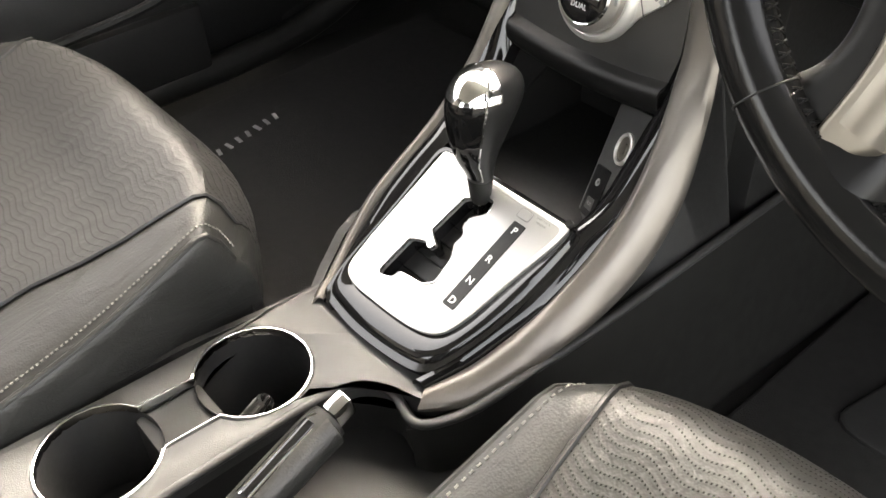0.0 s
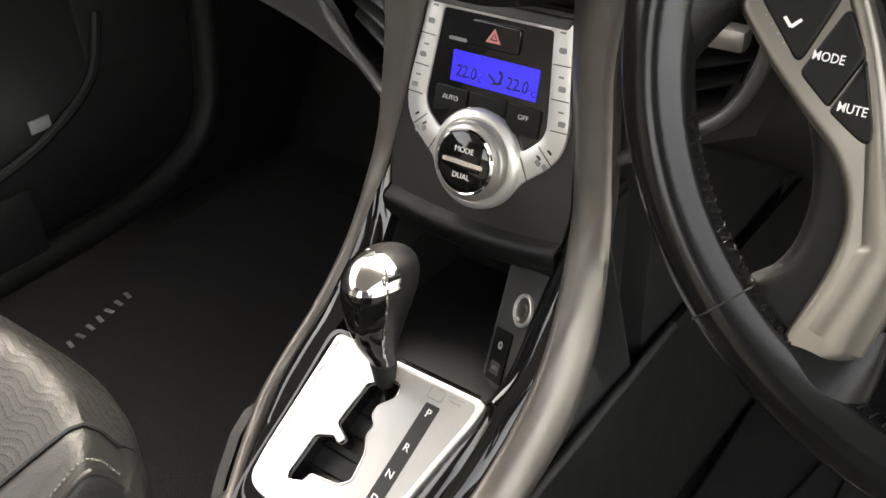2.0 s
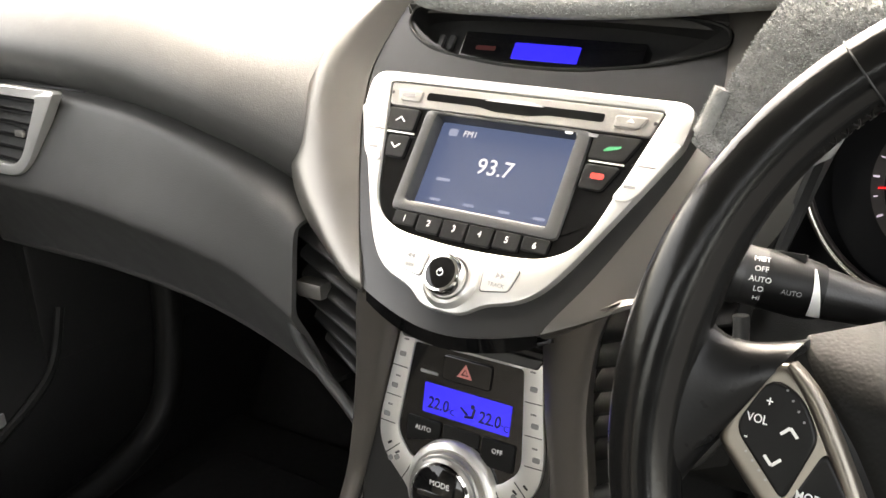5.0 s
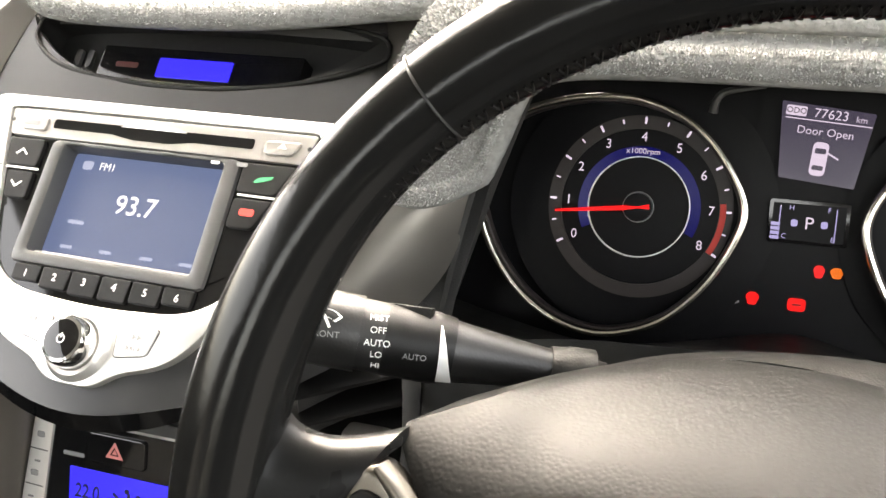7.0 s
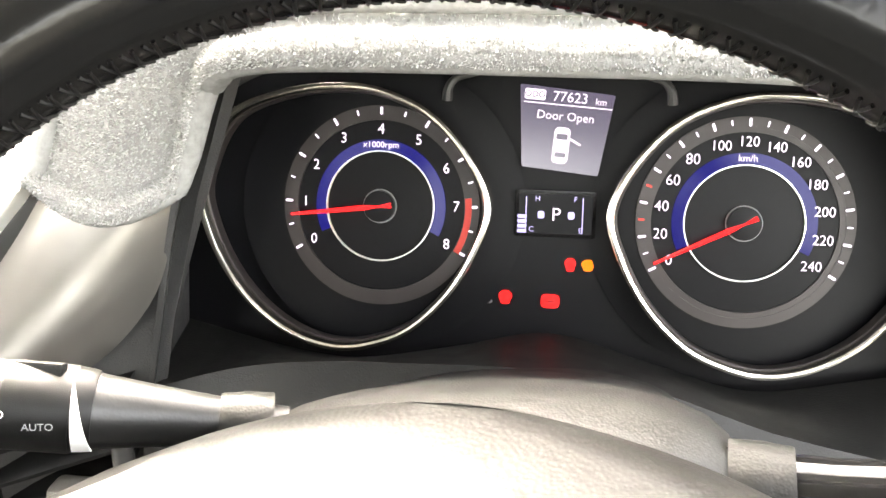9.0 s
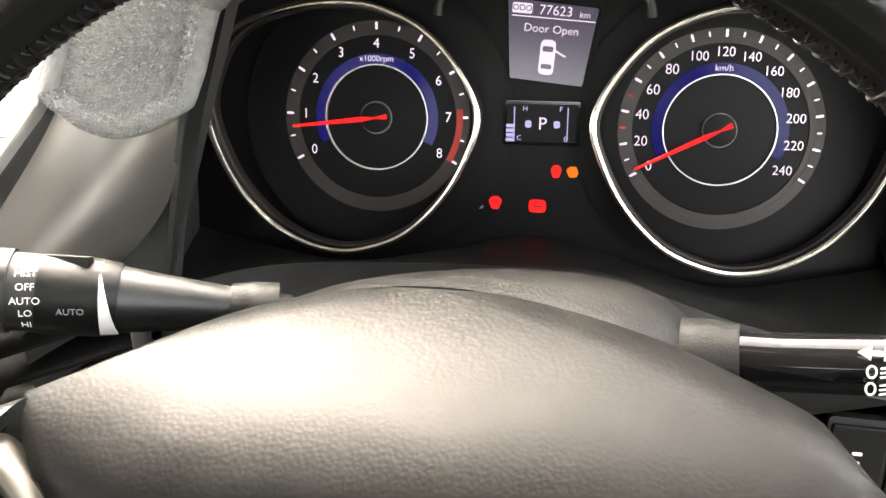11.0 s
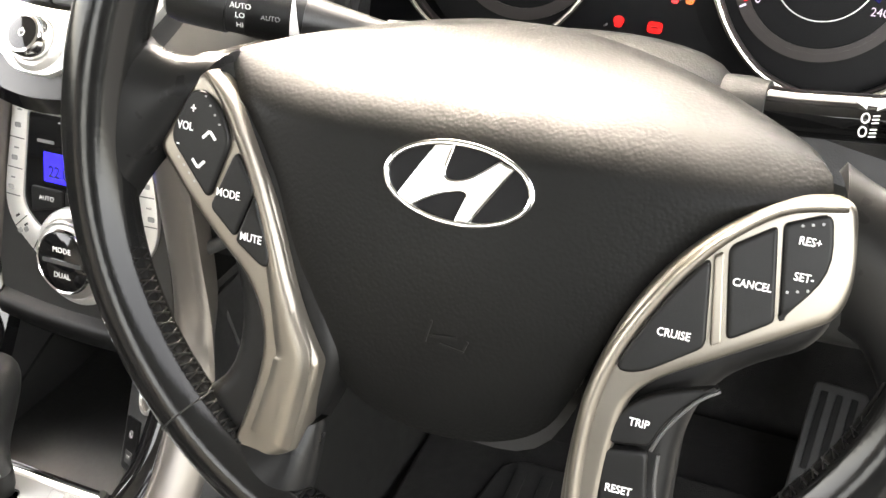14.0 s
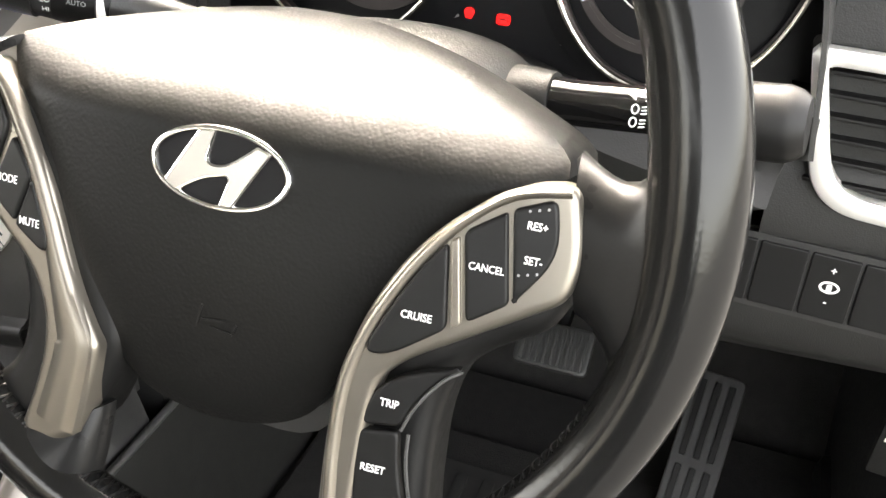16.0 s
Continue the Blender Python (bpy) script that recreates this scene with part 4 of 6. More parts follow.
def holed(outline, hole, z0, z1):
    """A plate with one odd-shaped hole."""
    bm = bmesh.new()
    for z in (z0, z1):
        loops = []
        for pts in (outline, hole):
            vs = [bm.verts.new((p[0], p[1], z)) for p in pts]
            loops.append(vs)
        es = []
        for vs in loops:
            es += [bm.edges.new((vs[i], vs[(i + 1) % len(vs)])) for i in range(len(vs))]
        bmesh.ops.triangle_fill(bm, edges=es, use_beauty=True)
    bm.verts.ensure_lookup_table()
    a, b = len(outline), len(hole)
    off = a + b
    for st, k in ((0, a), (a, b)):
        for i in range(k):
            p, q = bm.verts[st + i], bm.verts[st + (i + 1) % k]
            bm.faces.new((p, q, bm.verts[off + st + (i + 1) % k], bm.verts[off + st + i]))
    return bm


base_o = rounded([(-68, -94, 8), (-22, -101, 30), (32, -97, 30), (60, -90, 12), (72, -66, 20), (86, -20, 30), (89, 40, 20), (88, 68), (-75, 68), (-72, 0), (-72, -70, 20)], 12, 5)
sh = part("shifter_base", holed(base_o, gate_o, -14, -1), "gloss", con, "piano black shifter surround", at=SHM)
band = []
for k in np.linspace(0, 1, 9):  # glossy surround, swelling from the plate and rolling over at its foot
    row = []
    for a in np.linspace(0, 2 * math.pi, 97)[:-1]:
        e = Vector((math.cos(a), math.sin(a)))
        reach = []
        for line in (plate_o, base_o):
            best = 0.0
            for i, q in enumerate(line):
                w = Vector(line[(i + 1) % len(line)][:2]) - Vector(q[:2])
                den = e.x * w.y - e.y * w.x
                if abs(den) > 1e-9:
                    d, f = (q[0] * w.y - q[1] * w.x) / den, (q[0] * e.y - q[1] * e.x) / den
                    best = max(best, d) if 0 <= f <= 1 else best
            reach.append(best)
        m = e * (reach[0] - 3 + (max(reach[1], reach[0] + 1) + 0.6 - reach[0] + 3) * k)
        row.append(Vector((m.x, m.y, -0.4 + 3.2 * math.sin(math.pi * min(1, k * 0.9)) - 9 * max(0.0, k - 0.6) ** 1.5 / 0.25)))
    band.append(row)
part("surround_band", loft(band, cap=False), "gloss", sh, "rolled piano black border")
plate = part("shift_plate", holed(plate_o, gate_o, -1, 4.0), "plate", con, "bright brushed silver shift plate", at=SHM)
part("plate_rim", ring(plate_o, [Vector((q[0] * 0.925 + 0.4, q[1] * 0.93)) for q in plate_o], 2.2, 4.5, 1.0, n=120), "silver", plate)
part("gate_edge", ring([Vector((p[0] * 1.05 + 0.6, p[1] * 1.025)) for p in gate_o], [Vector((p[0], p[1])) for p in gate_o], 2.0, 4.9, 0.4, n=120), "chrome", plate, "bright rim of the gate")
part("gate_floor", slab(rect(-44, -58, 24, 58, 3), -26, -20), "black", con, at=SHM)
for i in range(6):
    part("gate_blind", block(-38, -50 + i * 17, -20, 18, -34.5 + i * 17, -16 + (i % 2), 1), "black", con, at=SHM)
strip = part("letter_strip", slab(rounded([(33, -39), (45.5, -39), (48.5, 45.5), (36, 45.5)], 1.5, 3), 4.0, 4.7, 0.3), "black", plate, "black strip with gear letters")
for ch, v in (("P", 38), ("R", 9), ("N", -13), ("D", -33)):
    words(ch, 6.0, "white", strip, 39 + 4 * (v + 40) / 90, v, 4.9, bold=0.12)
part("release_cover", slab(rect(34, 49.5, 46, 57.5, 2), 4.0, 4.9, 0.4), "plate", plate)
part("cover_gap", ring(rect(33.5, 49, 46.5, 58, 2.3), rect(34.2, 49.7, 45.8, 57.3, 2), 4.0, 4.3, 0, n=60), "greyprint", plate)
words("SHIFT LOCK", 1.8, "greyprint", plate, 57, 57, 4.2)
words("RELEASE", 1.8, "greyprint", plate, 57, 53.5, 4.2)
part("plate_screw", lathe([(0, 7), (3, 6.5), (3.4, 3)], 12, at=(76, 66)), "dark", plate)

# storage bin in front of the lever, with power socket and ports on its right wall
bin_ = thing("storage_bin", Matrix.Identity(4), "deep black storage bin under the climate panel", "storage bin")
part("bin_floor", block(-0.084, 0.062, 0.252, 0.084, 0.30, 0.262, 0.002), "black", bin_, mm=False)
part("bin_back", block(-0.084, 0.29, 0.255, 0.084, 0.30, 0.40), "black", bin_, mm=False)
for sx in (-1, 1):
    part("bin_wall", sheet([[Vector((sx * 0.087, y, z)) for z in (0.245, lerp([(0.06, 0.275), (0.10, 0.292), (0.13, 0.336), (0.16, 0.395), (0.30, 0.40)], y) - 0.006)] for y in (0.062, 0.09, 0.12, 0.15, 0.22, 0.30)], 0.003), "black", bin_, mm=False)
part("bin_roof", block(-0.084, 0.165, 0.392, 0.084, 0.30, 0.40), "black", bin_, mm=False)
CLP = plane((0, 0.1835, 0.48), 15.6)
lip = []
for x in np.linspace(-0.080, 0.080, 21):
    bow = 0.006 * (x / 0.08) ** 2
    lip.append([CLP @ Vector((x, v + bow, n)) for v, n in ((-0.098, -0.004), (-0.1035, 0.0005), (-0.105, 0.004), (-0.107, 0.0055), (-0.110, 0.0055), (-0.119, 0.001), (-0.124, -0.006), (-0.125, -0.02))])
part("bin_lip", sheet(lip, 0.002), "button", bin_, "dark satin front lip of the bin", mm=False)
PM = Matrix(((0.864, 0.024, -0.488, 0.0441), (-0.351, 0.511, -0.733, 0.1448), (0.365, 0.859, 0.450, 0.3054), (0, 0, 0, 1)))
ports = part("port_panel", slab(rounded([(-20, -51), (34, -51), (40, 51), (-20, 51)], 3, 3), -4, 0, 1), "panel", bin_, "charcoal panel with power socket and audio port", at=PM)
part("power_socket", lathe([(10, 0.5), (10.6, 2.2), (12.2, 2.6), (13.4, 1.6), (13.6, 0)], 40, at=(17, 18)), "silver", ports, "bright ring of the power socket")
part("socket_core", lathe([(10.2, 0.9), (9.6, 0.3), (5, 0.2), (4.6, 1.4), (0, 1.6)], 24, at=(17, 18)), "champagne", ports)
part("audio_port", slab(rect(-14, -46, 12, -3, 2), 0, 1.5, 0.5), "button", ports)
part("jack", lathe([(0, 1.4), (2.2, 1.6), (3.2, 2.2), (3.4, 1)], 16, at=(-1, -16)), "greyprint", ports)
part("aux_plate", slab(rect(-8, -40, 6, -30, 1), 1.4, 1.9), "panel", ports)
words("AUX", 3.0, "greyprint", ports, -1, -35, 2.1)

# gear lever
lever = thing("gear_lever", Matrix.Translation((-0.005, 0.05, 0.262)), "automatic gear lever with black leather and gloss knob, chrome cap", "gear lever")
part("shaft", lathe([(6, 0), (6, 30), (5.5, 66)], 20), "chrome", lever, "bright steel shaft")
part("collar", lathe([(7, 30), (8.5, 34), (10.5, 52), (9, 56)], 24), "dark", lever)
SEC = [(50, 0, 9, 9.5), (60, -1, 11.5, 11.5), (75, -3, 17, 14.5), (92, -1.5, 24, 18.5), (109, 2, 30, 22), (123, 5, 33, 24), (133, 6.5, 31, 23), (141, 7, 24, 18.5), (146, 7.5, 12, 10), (147.5, 7.5, 3, 3)]
sm = spline([(a, b, c) for a, b, c, d in SEC], 4)
sd = spline([(a, d, 0) for a, b, c, d in SEC], 4)


def knob_rows(a0, a1, n, grow=0.0):
    out = []
    for (z, cy, ry), (_, rx, _) in zip(sm, sd):
        out.append([Vector(((rx + grow) * math.cos(a), cy + (ry + grow) * math.sin(a), z + grow * 0.5)) for a in np.linspace(a0, a1, n)])
    return out


part("grip", loft(knob_rows(0, 2 * math.pi * 31 / 32, 32)), "knob", lever, "black leather grip")
part("gloss_face", sheet(knob_rows(math.pi * 1.02, math.pi * 1.82, 20, 0.6)[3:-4], -0.5), "gloss", lever, "gloss black rear face")
cap = [r for r in knob_rows(math.pi * 0.98, math.pi * 1.95, 22, 0.9)][-14:]
part("cap", sheet(cap, -0.5), "chrome", lever, "chrome cap")
for a in (math.pi * 1.02, math.pi * 1.82):
    part("chrome_line", tube([Vector(((rx + 0.8) * math.cos(a), cy + (ry + 0.8) * math.sin(a), z)) for (z, cy, ry), (_, rx, _) in list(zip(sm, sd))[3:-3]], 1.0, 6), "chrome", lever)

# handbrake
hb = thing("handbrake", Matrix.Translation((0, -0.007, -0.013)), "black handbrake lever with chrome button and inlay", "handbrake")
hp = [(0.094, -0.40, 0.185), (0.088, -0.32, 0.215), (0.081, -0.24, 0.244), (0.075, -0.19, 0.258), (0.071, -0.160, 0.265), (0.070, -0.150, 0.267)]
part("grip", tube(spline(hp, 6), lambda k: 0.0165 if k < 0.93 else 0.0165 - 0.05 * (k - 0.93), 16, flat=0.95), "leather", hb, "black leather grip", mm=False)
part("inlay", tube(spline([(0.079, -0.222, 0.2655), (0.0735, -0.19, 0.2725), (0.069, -0.163, 0.279)], 6), 0.0055, 10, flat=0.45), "gloss", hb, "gloss black inlay", mm=False)
part("inlay_rim", tube(spline([(0.0755, -0.225, 0.2662), (0.070, -0.19, 0.2735), (0.0655, -0.162, 0.279), (0.070, -0.156, 0.280)], 6), 0.0017, 8), "chrome", hb, mm=False)
part("collar", tube([(0.0715, -0.163, 0.2665), (0.0695, -0.149, 0.2695)], 0.0138, 16), "dark", hb, mm=False)
part("inlay_rim", tube(spline([(0.0835, -0.223, 0.2655), (0.078, -0.19, 0.2725), (0.074, -0.162, 0.2785), (0.070, -0.156, 0.280)], 6), 0.0015, 8), "chrome", hb, mm=False)
part("release_button", block(-0.0065, -0.006, -0.0085, 0.0065, 0.010, 0.0085, 0.002), "chrome", hb, "square chrome release button", mm=False, at=Matrix.Translation((0.0685, -0.141, 0.272)) @ pose(0, 0, 0, 15, 0, 4))

# a clear lighter-like tube standing in the front well
tok = thing("plastic_tube", Matrix.Translation((-0.055, -0.188, 0.137)) @ pose(0, 0, 0, -38, 22, 0), "ribbed clear plastic tube standing in the cup well", "plastic tube")
part("tube_body", lathe([(0, 0), (7, 0), (8, 2), (8, 55), (6.5, 58), (0, 58)], 16), "clear", tok)
for i in range(6):
    part("rib", tube([(8 * math.cos(i), 8 * math.sin(i), 3), (8 * math.cos(i), 8 * math.sin(i), 54)], 0.9, 6), "greyprint", tok)

# ---- car radio ----
radio = thing("car_radio", HU, "silver-framed car radio with dim blue screen, disc slot and buttons", "car radio")
U_half = [(126, 84, 8), (134, 77, 5), (132, 53, 4), (108, 6, 8), (79, -50, 25), (60, -73, 16), (30, -82, 8), (20, -90, 8), (12, -93, 6)]
U_out = rounded(U_half + [(-x, y, r) for x, y, r in U_half[::-1]], 8, 5)
U_in = rounded([(-115, 76, 5), (115, 76, 5), (111, 62), (89, -18, 16), (79, -33, 16), (58, -43, 14), (0, -47, 40), (-58, -43, 14), (-79, -33, 16), (-89, -18, 16), (-111, 62)], 8, 6)
part("bezel", ring(U_out, U_in, -4, 4.5, 1.5, n=180), "silver", radio, "satin silver surround")
part("face", ring(U_in, rect(-71, -26, 66, 54, 4), -4, 1.0, 0, n=180), "gloss", radio, "gloss black face")
part("disc_panel", slab(rounded([(-113, 75), (113, 75), (108, 56), (-108, 56)], 3, 3), 0, 3.5, 0.8), "grey_metal", radio, "satin silver strip with the disc slot")
part("disc_slot", slab(rounded([(-76, 69), (72, 69), (72, 62.5), (30, 62.5), (14, 60), (-14, 60), (-30, 62.5), (-76, 62.5)], 2, 3), 3.4, 3.8), "gloss", radio, "dark disc slot")
part("disc_edge", slab(rounded([(-26, 68), (26, 68), (14, 70.5), (-14, 70.5)], 3, 4), 3.6, 4.3, 0.2), "silver", radio)
for s in (-1, 1):
    part("pin_hole", lathe([(1.5, 3.9), (0, 3.9)], 12, at=(s * 109, 66)), "black", radio)
    part("end_button", slab(rounded([(s * 80, 69), (s * 104, 69), (s * 99, 60), (s * 80, 60)], 3, 4), 3, 5.2, 0.8), "grey_metal", radio)
bar(radio, "greyprint", -92, 64.5, 12, 2.6, 5.3)
part("eject_mark", slab([Vector((89, 64)), Vector((95, 64)), Vector((92, 67.5))], 5.2, 5.4), "white", radio)
bar(radio, "white", 50, 52, 6, 3, 3.8)
bar(radio, "greyprint", 64, 52, 16, 2.6, 3.8)
scr_o, scr_i = rect(-72, -27, 67, 55, 4), rect(-62, -19, 56, 52, 2)
part("screen_surround", ring(scr_o, scr_i, -10, 4.2, 2.0, n=120), "panel", radio, "dark screen surround")
part("bottom_ledge", block(-60, -21.5, -10, 55, -17, -1.0, 1.0), "grey_metal", radio, "bright ledge under the screen")
screen = part("screen", slab(scr_i, -11, -9), "screen", radio, "blue-grey radio display")
words("93.7", 12.5, "screentext", screen, -4.5, 20.5, -8.6, bold=0.1)
words("FM1", 5, "screentext", screen, -41, 44.5, -8.6, align="LEFT")
bar(screen, "screendim", -50, 44.5, 8, 6, -8.8)
bar(screen, "screendim", -44, 6, 12, 2.5, -8.8)
for x in (-45, -15, 15, 43):
    bar(screen, "screendim", x, -10.5, 9, 2.2, -8.8)
for i in range(6):
    x = -56 + i * 21.8
    b = part("preset_button", slab(rounded([(x - 10.4, -27.5), (x + 10.4, -27.5), (x + 9.8, -38 - 4 * (1 - ((i - 2.5) / 2.5) ** 2)), (x - 9.8, -38 - 4 * (1 - ((i - 2.5) / 2.5) ** 2))], 1.5, 3), 0, 3.6, 0.8), "button", radio)
    words(str(i + 1), 4.6, "white", b, x, -33.5, 3.8, bold=0.04)
for s in (-1, 1):
    for k, (v0, v1) in enumerate(((35, 54), (13, 31.5))):
        x0, x1 = (-107 + 8 * k, -78) if s < 0 else (69, 101 - 9 * k)
        b = part("side_button", slab(rounded([(x0, v1), (x1 + (3 if s > 0 else 0), v1), (x1 - (6 if s > 0 else 0), v0), (x0 + (4 if s < 0 else 0), v0)], 3, 4), 0, 3.6, 0.9), "button", radio)
        cx, cy = (x0 + x1) / 2, (v0 + v1) / 2
        if s < 0:
            for sg in (-1, 1):
                part("arrow", slab(rect(-0.6, -3, 0.6, 3, 0.3, 2), 0, 0.3), "white", b, at=pose((cx + sg * 2) * 0.001, cy * 0.001, 0.0037, 0, 0, sg * (50 if k == 0 else 130)))
        else:
            part("phone_mark", slab(spline([(cx - 6, cy - 2.5), (cx - 3, cy + 0.5), (cx + 3, cy + 1.5), (cx + 6, cy + 2), (cx + 5, cy + 0), (cx + 2, cy - 1), (cx - 3, cy - 2.5)], 3, True) if k == 0 else rect(cx - 5, cy - 1.5, cx + 5, cy + 3, 2), 3.6, 3.9), "greenmark" if k == 0 else "redmark", b)
    bar(radio, "silver", s * 88 - (4 if s > 0 else 0), 33.3, 26, 1.4, 3.6)
    part("wing_button", slab(rounded([(s * 132, 52), (s * 117, 54), (s * 101, 20), (s * 95, 8, 5), (s * 107, 7, 6), (s * 114, 15)], 3, 4), 3, 6.0, 0.8), "silver", radio, "silver wing button")
    bar(radio, "greyprint", s * 106, 18, 8, 1.8, 6.0)
    bar(radio, "panel", s * 111, 33.5, 17, 0.7, 5.9)
    part("key_gap", slab([Vector((s * 36, -63)) + (Vector((p.x, p.y)) - Vector((s * 36, -63))) * 1.05 for p in rounded([(s * 23, -56), (s * 50, -53), (s * 46, -69), (s * 25, -73)], 3, 4)], 4.3, 4.75), "panel", radio)
    tk = part("track_button", slab(rounded([(s * 23, -56), (s * 50, -53), (s * 46, -69), (s * 25, -73)], 3, 4), 4, 5.6, 0.7), "silver", radio)
    for j in (0, 1):
        x = s * 34 + j * s * 3.4
        part("skip_mark", slab([Vector((x, -57.5)), Vector((x + s * 3.2, -59.5)), Vector((x, -61.5))][::s], 5.6, 5.8), "greyprint", tk)
    words("TRACK" if s > 0 else "SEEK", 2.8, "greyprint", tk, s * 36, -66.5, 5.8)
part("knob_ring", lathe([(22, 3), (21, 7), (18.5, 9), (16, 8.5), (15, 5)], 48, at=(0, -70)), "silver", radio, "silver ring round the knob")
kn = part("volume_knob", lathe([(15, 4), (14.5, 18), (13.2, 20), (11.5, 20.5)], 48, at=(0, -70)), "chrome", radio, "chrome volume knob")
part("knob_face", lathe([(11.8, 20.3), (10, 20.7), (0, 20.9)], 40, at=(0, -70)), "gloss", kn)
part("power_mark", ring(disc(2.6, 20, 0, -70), disc(2.0, 20, 0, -70), 20.9, 21.1, 0, n=20), "white", kn)
bar(kn, "white", 0, -68, 0.7, 3, 20.9)

# clock under the mat's brow
clock = thing("dash_clock", HU, "blue-lit digital clock in a dark lens-shaped binnacle", "clock")
eye_o = [p.to_2d() for p in spline([(-124, 137), (-116, 123), (-90, 110), (-46, 103), (4, 101), (56, 105), (96, 113), (124, 123), (139, 133), (120, 148), (0, 154), (-108, 149)], 5, True)]
eye_c = Vector((0, 126))
part("binnacle", slab([eye_c + (p - eye_c) * 0.99 for p in eye_o], -32, -26), "black", clock, "matte black clock binnacle")
part("binnacle_wall", loft([[Vector((*(eye_c + (p - eye_c) * 0.985), -27)) for p in eye_o], [Vector((p.x, p.y, -2)) for p in eye_o]], cap=False), "black", clock)
part("binnacle_rim", tube([Vector((p.x, p.y, -1.5)) for p in eye_o], 1.6, 8, closed=True), "dark", clock)
part("clock_window", slab(rect(-76, 107, 78, 135, 2), -26, -14, 1), "gloss", clock)
part("clock_display", slab(rect(-28, 113.5, 28, 127.5, 1), -14, -13.2), "lcd", clock, "blue backlit clock display")
bar(clock, "dimred", -53, 121, 18, 4, -13.9)
for x in (-104, -94):
    part("belt_mark", slab(rect(x - 2.5, 122, x + 2.5, 135, 2), -26, -23), "panel", clock)
    bar(clock, "white", x, 118, 3, 2.5, -25)

# ---- climate panel ----
CLM = plane((0, 0.1835, 0.48), 15.6)
cl = thing("climate_panel", CLM, "charcoal climate control panel with blue display and large dial", "climate control")
part("panel_plate", slab(rounded([(-63, 70), (63, 70), (70, 30), (84, -70), (79, -104, 8), (-79, -104, 8), (-84, -70), (-70, 30)], 5, 4), -14, -1.0, 1), "centre", cl, "satin charcoal backing plate")
CU_o = rounded([(-61, 65), (61, 65), (66, 30, 20), (73, -14, 20), (66, -36, 14), (40, -58, 6), (32, -72, 22), (0, -90, 40), (-32, -72, 22), (-40, -58, 6), (-66, -36, 14), (-73, -14, 20), (-66, 30, 20)], 6, 6)
CU_i = rounded([(-47, 56), (47, 56), (51, 20), (55, -18, 10), (38, -34, 6), (0, -36, 3), (-38, -34, 6), (-55, -18, 10), (-51, 20)], 3, 5)
part("surround", ring(CU_o, CU_i, -2, 2.4, 0.9, n=180), "silver", cl, "silver U-shaped key surround")
part("top_lip", slab(rounded([(-62, 66), (62, 66), (58, 58), (-58, 58)], 2, 3), -2, 3.4, 1), "panel", cl)
part("display_panel", slab(CU_i, -3, 0.6, 0.3), "gloss", cl, "gloss black display window")
lcd = part("display", slab(rect(-34.5, 4, 41, 27, 0.6), 0.4, 0.9), "lcd", cl, "blue backlit temperature display")
words("22.0", 9, "black", lcd, -21, 12, 1.05, shear=0.1, squeeze=0.85, bold=0.15)
words("°C", 4.5, "black", lcd, -9, 9, 1.05)
words("22.0", 9, "black", lcd, 24, 12, 1.05, shear=0.1, squeeze=0.85, bold=0.15)
words("°C", 4.5, "black", lcd, 37, 9, 1.05)
for x, y, w, h, t in ((2, 13, 8, 1.6, -35), (9, 18, 3, 3, 0), (10, 13, 2, 8, -12), (6, 9.5, 7, 1.8, 10)):
    bar(lcd, "black", x, y, w, h, 0.9, t)
part("hazard_button", slab(rect(-20, 33, 22, 52, 3), 0, 2.6, 0.8), "gloss", cl)
tri = [Vector((-6.5, 38)), Vector((6.5, 38)), Vector((0, 48.5))]
part("hazard_mark", ring(tri, [Vector((-3.4, 39.8)), Vector((3.4, 39.8)), Vector((0, 45.2))], 2.6, 2.9, 0, n=48), "pinkmark", cl, "red triangle mark")
part("hazard_dot", slab([Vector((-2, 40.6)), Vector((2, 40.6)), Vector((0, 44))], 2.6, 2.9), "pinkmark", cl)
bar(cl, "greyprint", -32, 35, 16, 2.6, 0.8)
for x0, x1, tx in ((-46, -16, "AUTO"), (20, 48, "OFF")):
    b = part("key", slab(rounded([(x0, -1), (x1, -1), (x1, -22 if x0 > 0 else -14), (x0, -22 if x0 > 0 else -22)], 2, 3), 0, 2.4, 0.7), "button", cl)
    words(tx, 3.6, "white", b, (x0 + x1) / 2, -9, 2.6)
part("middle_key", slab(rounded([(-14, -1), (18, -1), (18, -12), (-14, -12)], 2, 3), 0, 2.0, 0.7), "button", cl)
for s in (-1, 1):
    for k, v in enumerate((34, 10, -12)):
        bar(cl, "panel", s * (58 + 3 * k), v, 14, 0.8, 2.3, s * 2, name="key_gap")
    bar(cl, "panel", s * 57, -32, 17, 0.9, 2.3, s * -42, name="key_gap")
    bar(cl, "panel", s * 42, -47, 20, 0.9, 2.3, s * -62, name="key_gap")
    for k, v in enumerate((56, 44, 26, 18, 2, -6)):
        bar(cl, "greyprint", s * (54.5 + 2.2 * k), v, 6 if k % 2 else 4.5, 1.4 if k % 2 == 0 else 4, 2.3)
    for k in (0, 1):
        bar(cl, "black", s * (56 - 8 * k + 4), -30 - 6 * k + 2, 4.5, 1.8, 2.3, s * -35)
        bar(cl, "greyprint", s * (58 - 6 * k), -40 + 2 * k, 5, 4, 2.3, s * -35)
part("dial_ring", lathe([(39, 0), (38.5, 5), (36, 8), (33, 9), (31, 8)], 64, at=(0, -49)), "silver", cl, "satin silver ring round the dial")
dial = part("dial", lathe([(31.5, 5), (30.5, 14), (27, 17), (24.5, 17.5)], 64, at=(0, -49)), "grey_metal", cl, "satin grey dial")
